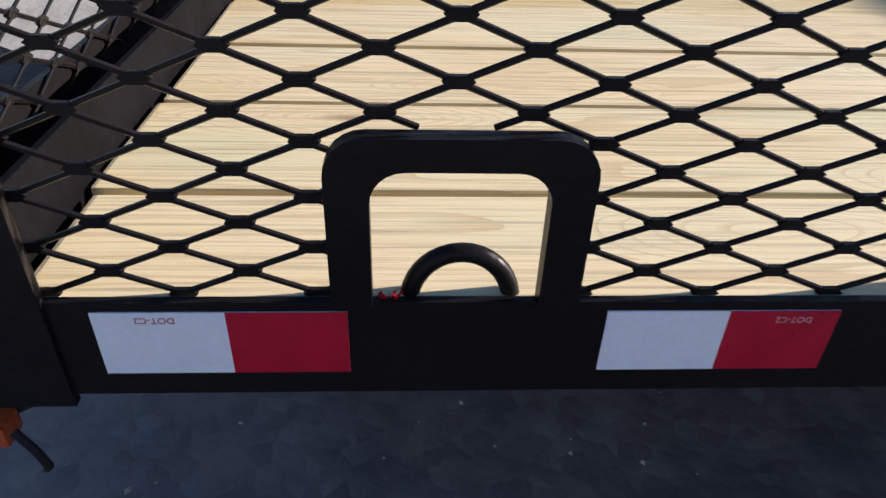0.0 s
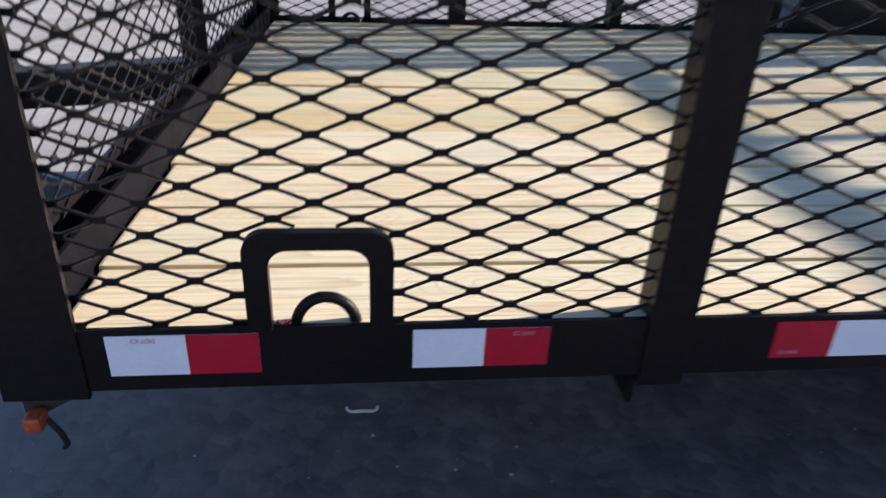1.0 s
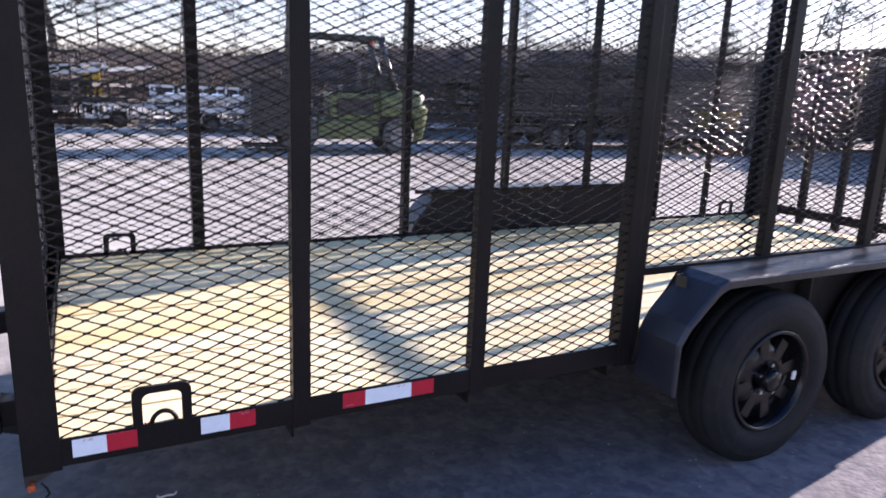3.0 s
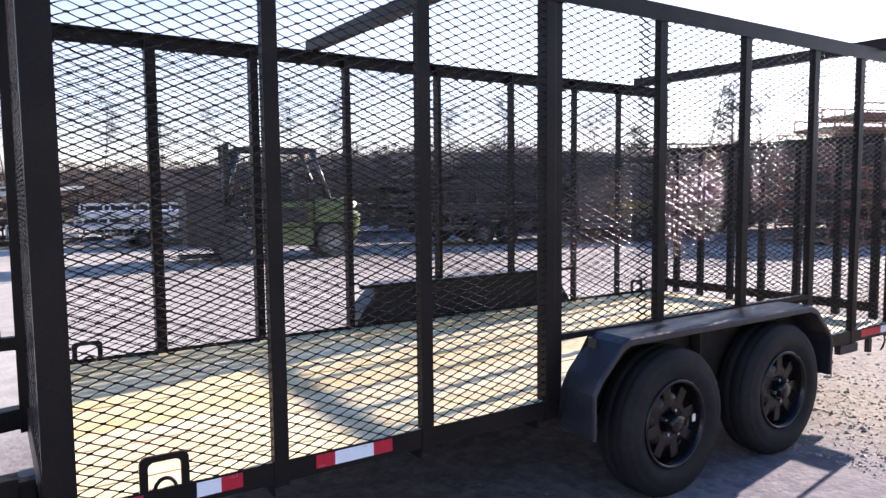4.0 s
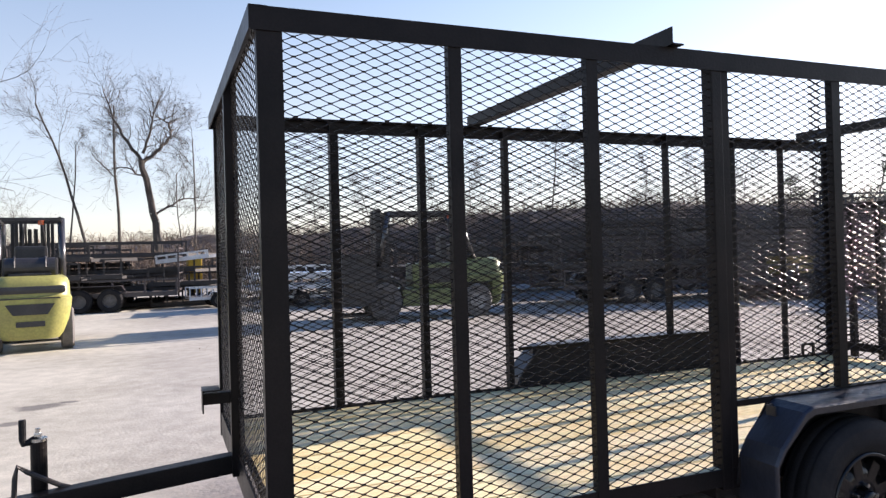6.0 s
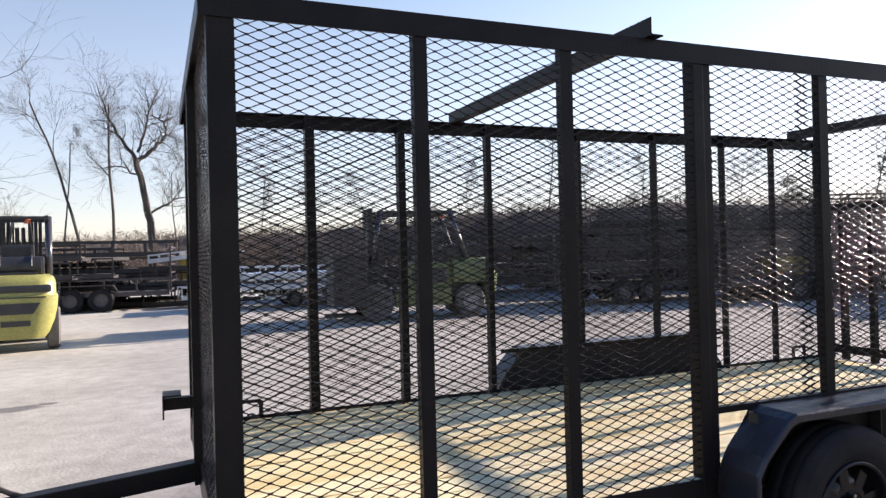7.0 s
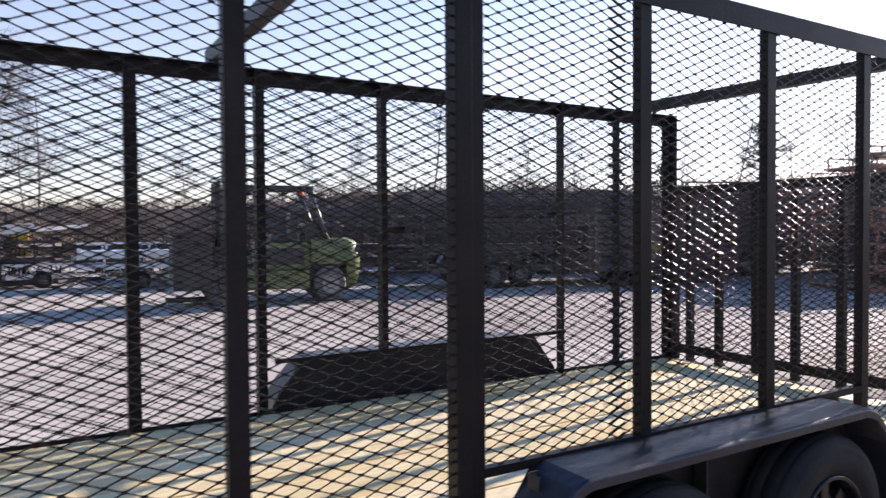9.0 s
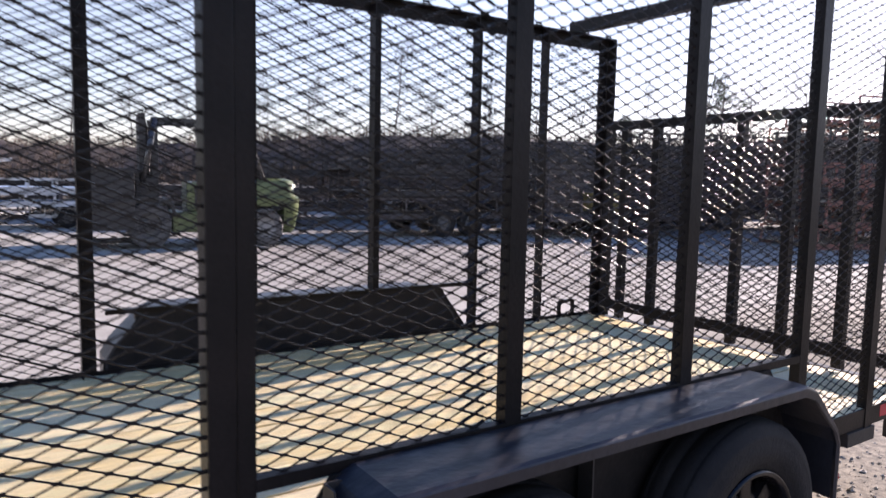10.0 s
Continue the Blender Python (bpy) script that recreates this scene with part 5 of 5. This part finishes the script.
bm = bmesh.new()
prev = None
RADII = [44, 46, 48, 50, 53, 56, 60, 64, 70, 80, 95]
for k in range(181):
    az = -40 + 260 * k / 180
    row = []
    for r in RADII:
        top = (1.0 + 60 * math.tan(radians(crest(az)))) * 0.9
        t = min(1.0, max(0.0, (r - 44) / 14))
        x, y = CX + r * math.cos(radians(az)), CY + r * math.sin(radians(az))
        z = top * t * t * (3 - 2 * t)
        z += (noise.noise((x * 0.22, y * 0.22, 0.0)) * 0.55 + noise.noise((x * 0.7, y * 0.7, 4.0)) * 0.3) * t
        row.append(bm.verts.new((x, y, max(z, -0.05 if t == 0 else 0.02))))
    if prev:
        for i in range(len(RADII) - 1):
            bm.faces.new((prev[i], prev[i + 1], row[i + 1], row[i]))
    prev = row
bank = part("wooded_bank", bm, HILL)
tagged(bank, "low brown wooded bank behind the yard", "bank", kind="structure")


def limb(verts, faces, p0, p1, r0, r1, n):
    d = (p1 - p0).normalized()
    s = d.orthogonal().normalized()
    u = d.cross(s)
    k = len(verts)
    for p, r in ((p0, r0), (p1, r1)):
        for j in range(n):
            a = 2 * math.pi * j / n
            verts.append(p + (s * math.cos(a) + u * math.sin(a)) * r)
    for j in range(n):
        faces.append((k + j, k + (j + 1) % n, k + n + (j + 1) % n, k + n + j))


def raw(name, verts, faces, mat, parent=None):
    me = bpy.data.meshes.new(name)
    me.from_pydata([tuple(v) for v in verts], [], faces)
    me.materials.append(mat)
    ob = new(name, me)
    if parent is not None:
        ob.parent = parent
    return ob


def brush():
    rng = random.Random(5)
    vs, fs = [], []
    for k in range(8500):
        az = rng.uniform(14, 122)
        r = 45 + 22 * rng.random() ** 1.3
        x, y = CX + r * math.cos(radians(az)), CY + r * math.sin(radians(az))
        t = min(1.0, max(0.0, (r - 44) / 14))
        z = (1.0 + 60 * math.tan(radians(crest(az)))) * 0.9 * t * t * (3 - 2 * t) - 0.4
        clump = 0.5 + 0.5 * noise.noise((x * 0.12, y * 0.12, 9.0))
        h = rng.uniform(0.4, 1.5) * (0.6 + 0.9 * clump)
        p = Vector((x, y, z))
        q = p + Vector((rng.uniform(-0.5, 0.5), rng.uniform(-0.5, 0.5), 1)) * h
        limb(vs, fs, p, q, 0.026, 0.008, 3)
        for j in range(5):
            b = p.lerp(q, rng.uniform(0.2, 0.95))
            limb(vs, fs, b, b + Vector((rng.uniform(-0.8, 0.8), rng.uniform(-0.8, 0.8), rng.uniform(0.0, 0.6))) * h * 0.5, 0.015, 0.006, 3)
    # rounded bushes at the foot of the bank
    for k in range(90):
        az = rng.choice((rng.uniform(41, 67), rng.uniform(44, 64), rng.uniform(72, 100)))
        r = rng.uniform(36, 44)
        c = Vector((CX + r * math.cos(radians(az)), CY + r * math.sin(radians(az)), 0.0))
        size = rng.uniform(0.8, 1.5)
        for j in range(150):
            d = Vector((rng.gauss(0, 1), rng.gauss(0, 1), abs(rng.gauss(0, 1)) + 0.1)).normalized()
            p = c + Vector((d.x * size, d.y * size, d.z * size * 1.7)) * rng.uniform(0.5, 1.0)
            q = p + (d + Vector((rng.uniform(-0.7, 0.7), rng.uniform(-0.7, 0.7), rng.uniform(-0.2, 0.7)))) * size * 0.3
            limb(vs, fs, p, q, 0.026, 0.008, 3)
    ob = raw("dry_brush", vs, fs, TWIG)
    tagged(ob, "tangled leafless brown brush along the bank", "brush", kind="stuff")


brush()


def bare_tree(az, D, height, lean=(0.0, 0.0), seed=1, spread=0.5, fork=0.35, thick=0.02, base=0.0, crook=0.20, split=0, limbs=(), label="tall leafless tree with grey bark in winter"):
    """A winter tree: a trunk, main limbs above the height fork, then branches and a haze of fine twigs. split: how many ways the trunk parts at the fork. limbs: main limbs given as runs of (x, z, radius)."""
    rng = random.Random(seed)
    f = thing("tree", (CX + D * math.cos(radians(az)), CY + D * math.sin(radians(az)), base), label, "tree", "bare trees on the bank")
    trunk, crown = ([], []), ([], [])

    def side_of(d, a):
        n = d.orthogonal().normalized()
        return n * math.cos(a) + d.cross(n) * math.sin(a)

    def grow(p, d, length, r, level):
        steps, sides = (10, 6, 5, 4, 3)[level], (8, 6, 4, 3, 3)[level]
        into = trunk if level < 2 else crown
        for k in range(steps):
            w = 0.06 if level == 0 else crook
            d = (d + Vector((rng.uniform(-w, w), rng.uniform(-w, w), rng.uniform(-w, w) + (0.06 if level else 0.0)))).normalized()
            q = p + d * length / steps
            r1 = r * (1 - 0.8 / steps)
            limb(into[0], into[1], p, q, max(r, 0.0045), max(r1, 0.0035), sides)
            frac = (k + 1) / steps
            p, r = q, r1
            if level == 0 and split and frac >= fork:
                for c in range(split):
                    out = side_of(d, 6.28 * (c + rng.uniform(-0.2, 0.2)) / split)
                    grow(p, (d + out * (0.35 + spread)).normalized(), length * (1 - frac) * rng.uniform(0.8, 1.15), r * 0.72, 1)
                return
            if level < 4 and (level > 0 or frac > fork):
                for c in range((1, 2, 1, 1)[level]):
                    if rng.random() < 0.12:
                        continue
                    nd = (d * rng.uniform(0.5, 0.9) + side_of(d, rng.uniform(0, 6.28)) * rng.uniform(0.5, 1.0) * (0.55 + spread)).normalized()
                    part_ = (0.30, 0.55, 0.75, 0.85)[level] * rng.uniform(0.6, 1.3)
                    grow(q, nd, length * part_ * (1.15 - 0.5 * frac), r1 * rng.uniform(0.40, 0.62), level + 1)

    for run in limbs:
        wood = trunk if run is limbs[0] else ([], [])
        bend = rng.uniform(-0.5, 0.5)
        for i, ((x0, z0, r0), (x1, z1, r1)) in enumerate(zip(run, run[1:])):
            p0, p1 = Vector((x0, bend * i, z0)), Vector((x1, bend * (i + 1), z1))
            n = 4
            last = p0
            for k in range(1, n + 1):
                q = p0.lerp(p1, k / n)
                if k < n:
                    q += Vector((rng.uniform(-1, 1), rng.uniform(-1, 1), rng.uniform(-1, 1))) * 0.07
                ra, rb = r0 + (r1 - r0) * (k - 1) / n, r0 + (r1 - r0) * k / n
                limb(wood[0], wood[1], last, q, ra, rb, 8)
                d = (q - last).normalized()
                last = q
                if r0 < 0.13:
                    for c in range(2):
                        nd = (d * 0.5 + side_of(d, rng.uniform(0, 6.28)) + Vector((0, 0, 0.35))).normalized()
                        grow(q, nd, rng.uniform(0.9, 2.1), min(rb * 0.6, 0.03), 2)
        if wood is not trunk:
            raw("limb", wood[0], wood[1], BARK, f)
    if not limbs:
        grow(Vector((0, 0, 0)), Vector((lean[0], lean[1], 1)).normalized(), height, height * thick * 0.8, 0)
    raw("trunk", trunk[0], trunk[1], BARK, f)
    raw("crown", crown[0], crown[1], BARK, f)
    return f


OAK = [[(0.1, 0, 0.24), (0, 3.1, 0.21), (-0.35, 5.4, 0.18), (-0.7, 7.2, 0.16)],
       [(-0.7, 7.2, 0.11), (-1.7, 8.7, 0.08), (-2.3, 10.2, 0.05), (-2.7, 11.6, 0.02)],
       [(-0.7, 7.1, 0.12), (0.3, 8.0, 0.10), (0.9, 8.8, 0.07), (0.8, 9.6, 0.05), (0.1, 10.0, 0.03)],
       [(-0.65, 7.7, 0.08), (-0.2, 9.0, 0.06), (0.0, 10.0, 0.04), (0.5, 11.2, 0.02)],
       [(-0.5, 6.2, 0.06), (-1.5, 6.9, 0.04), (-2.6, 6.8, 0.02)],
       [(0, 4.2, 0.07), (1.2, 5.0, 0.05), (2.4, 5.3, 0.02)]]
bare_tree(91.1, 43, 9.0, (0, 0), 3, 0.5, 0.3, 0.02, 0.0, 0.30, 0, OAK)
bare_tree(93.5, 44, 10.6, (-0.05, 0), 8, 0.25, 0.55, 0.013)
bare_tree(95.3, 42, 10.4, (-0.17, 0), 12, 0.2, 0.6, 0.012)
bare_tree(97.0, 44, 8.2, (-0.04, 0), 15, 0.25, 0.6, 0.010)
bare_tree(88.4, 43, 8.6, (0.06, 0), 21, 0.3, 0.45, 0.010)
bare_tree(89.2, 47, 7.0, (-0.05, 0), 23, 0.3, 0.5, 0.010)
bare_tree(110.0, 33, 9.4, (0.15, 0), 27, 0.6, 0.30, 0.024, 0.0, 0.30, 3)
bare_tree(100.6, 46, 4.6, (0.0, 0), 31, 0.6, 0.25, 0.014, 0.0, 0.30, 3)
bare_tree(104.5, 48, 5.0, (0.0, 0), 33, 0.5, 0.35, 0.013)
bare_tree(115.0, 40, 10.5, (0.0, 0), 35, 0.6, 0.3, 0.02)
for az, D, h, sd_ in ((83, 56, 7.0, 41), (79, 58, 6.0, 42), (74, 58, 6.5, 43), (69, 60, 6.8, 44), (66, 58, 7.4, 45), (59.6, 56, 10.2, 46), (56, 60, 7.2, 47), (52, 60, 7.6, 48), (48, 58, 6.8, 49), (44.5, 60, 7.2, 50), (40, 58, 6.8, 51), (36.3, 52, 8.2, 52), (32, 58, 7.0, 53), (28.5, 56, 7.6, 54), (23, 58, 8.5, 55)):
    bare_tree(az, D, h, (random.uniform(-0.06, 0.06), 0), sd_, 0.3, 0.4, 0.011, 0.8)


def pine(az, D, height, seed):
    rng = random.Random(seed)
    f = thing("pine_tree", (CX + D * math.cos(radians(az)), CY + D * math.sin(radians(az)), 0.8), "ragged dark green pine with open gappy crown", "tree", "pines on the bank")
    tv, tf, cv, cf = [], [], [], []
    limb(tv, tf, Vector((0, 0, 0)), Vector((0.15, 0, height)), height * 0.018, 0.02, 8)
    for k in range(44):
        t = rng.uniform(0.42, 1.0)
        a = rng.uniform(0, 6.28)
        p = Vector((0.15 * t, 0, height * t))
        ln = (1.2 - t) * height * rng.uniform(0.22, 0.55)
        q = p + Vector((math.cos(a), math.sin(a), rng.uniform(0.0, 0.5))) * ln
        limb(tv, tf, p, q, 0.03, 0.008, 4)
        for j in range(30):
            c = p.lerp(q, rng.uniform(0.5, 1.05)) + Vector((rng.gauss(0, 0.17), rng.gauss(0, 0.17), rng.gauss(0, 0.12)))
            n = Vector((rng.uniform(-1, 1), rng.uniform(-1, 1), rng.uniform(-0.3, 1))).normalized()
            limb(cv, cf, c, c + n * rng.uniform(0.12, 0.28), 0.02, 0.003, 3)
    raw("trunk", tv, tf, BARK, f)
    raw("crown", cv, cf, PINE, f)


pine(34.3, 46, 7.0, 61)
pine(41.5, 58, 5.6, 62)


# ---- loose stones and scraps on the ground ----
def stones():
    rng = random.Random(9)
    vs, fs = [], []
    octa = [(1, 0, 0), (-1, 0, 0), (0, 1, 0), (0, -1, 0), (0, 0, 1), (0, 0, -1)]
    tri = [(0, 2, 4), (2, 1, 4), (1, 3, 4), (3, 0, 4), (2, 0, 5), (1, 2, 5), (3, 1, 5), (0, 3, 5)]
    for k in range(23000):
        if k < 1100:
            x, y = rng.uniform(-1.5, 3.4), rng.uniform(-1.6, 0.4)
            s = 0.002 + 0.0045 * rng.random() ** 3
        elif k < 19000:
            x, y = 3.3 + 5.5 * rng.random() ** 1.3, rng.uniform(-2.2, 2.0)
            s = 0.0035 + 0.009 * rng.random() ** 3 + (0.006 + 0.014 * rng.random() if rng.random() < 0.02 else 0)
        else:
            x, y = rng.uniform(0.0, 12.0), rng.uniform(2.5, 10.0)
            s = 0.005 + 0.008 * rng.random() ** 3
        a = rng.uniform(0, 6.28)
        n0 = len(vs)
        for p in octa:
            j = [c * s * rng.uniform(0.6, 1.25) for c in p]
            vs.append((x + j[0] * math.cos(a) - j[1] * math.sin(a), y + j[0] * math.sin(a) + j[1] * math.cos(a), s * 0.12 + j[2] * 0.55))
        fs += [tuple(n0 + i for i in t) for t in tri]
    tagged(raw("loose_stones", vs, fs, STONE), "scattered pale crushed stones on the yard", "gravel", kind="stuff")


stones()
bm = bmesh.new()
pts = [(0.237 + 0.030 * math.cos(a), 0.462 + 0.017 * math.sin(a), 0.004 + 0.003 * math.sin(3 * a)) for a in [math.pi + math.pi * k / 12 for k in range(13)]]
sweep(bm, pts, 0.0032, 6)
tagged(part("plastic_scrap", bm, PAPER, smooth=True), "curved scrap of white plastic on the ground", "litter")
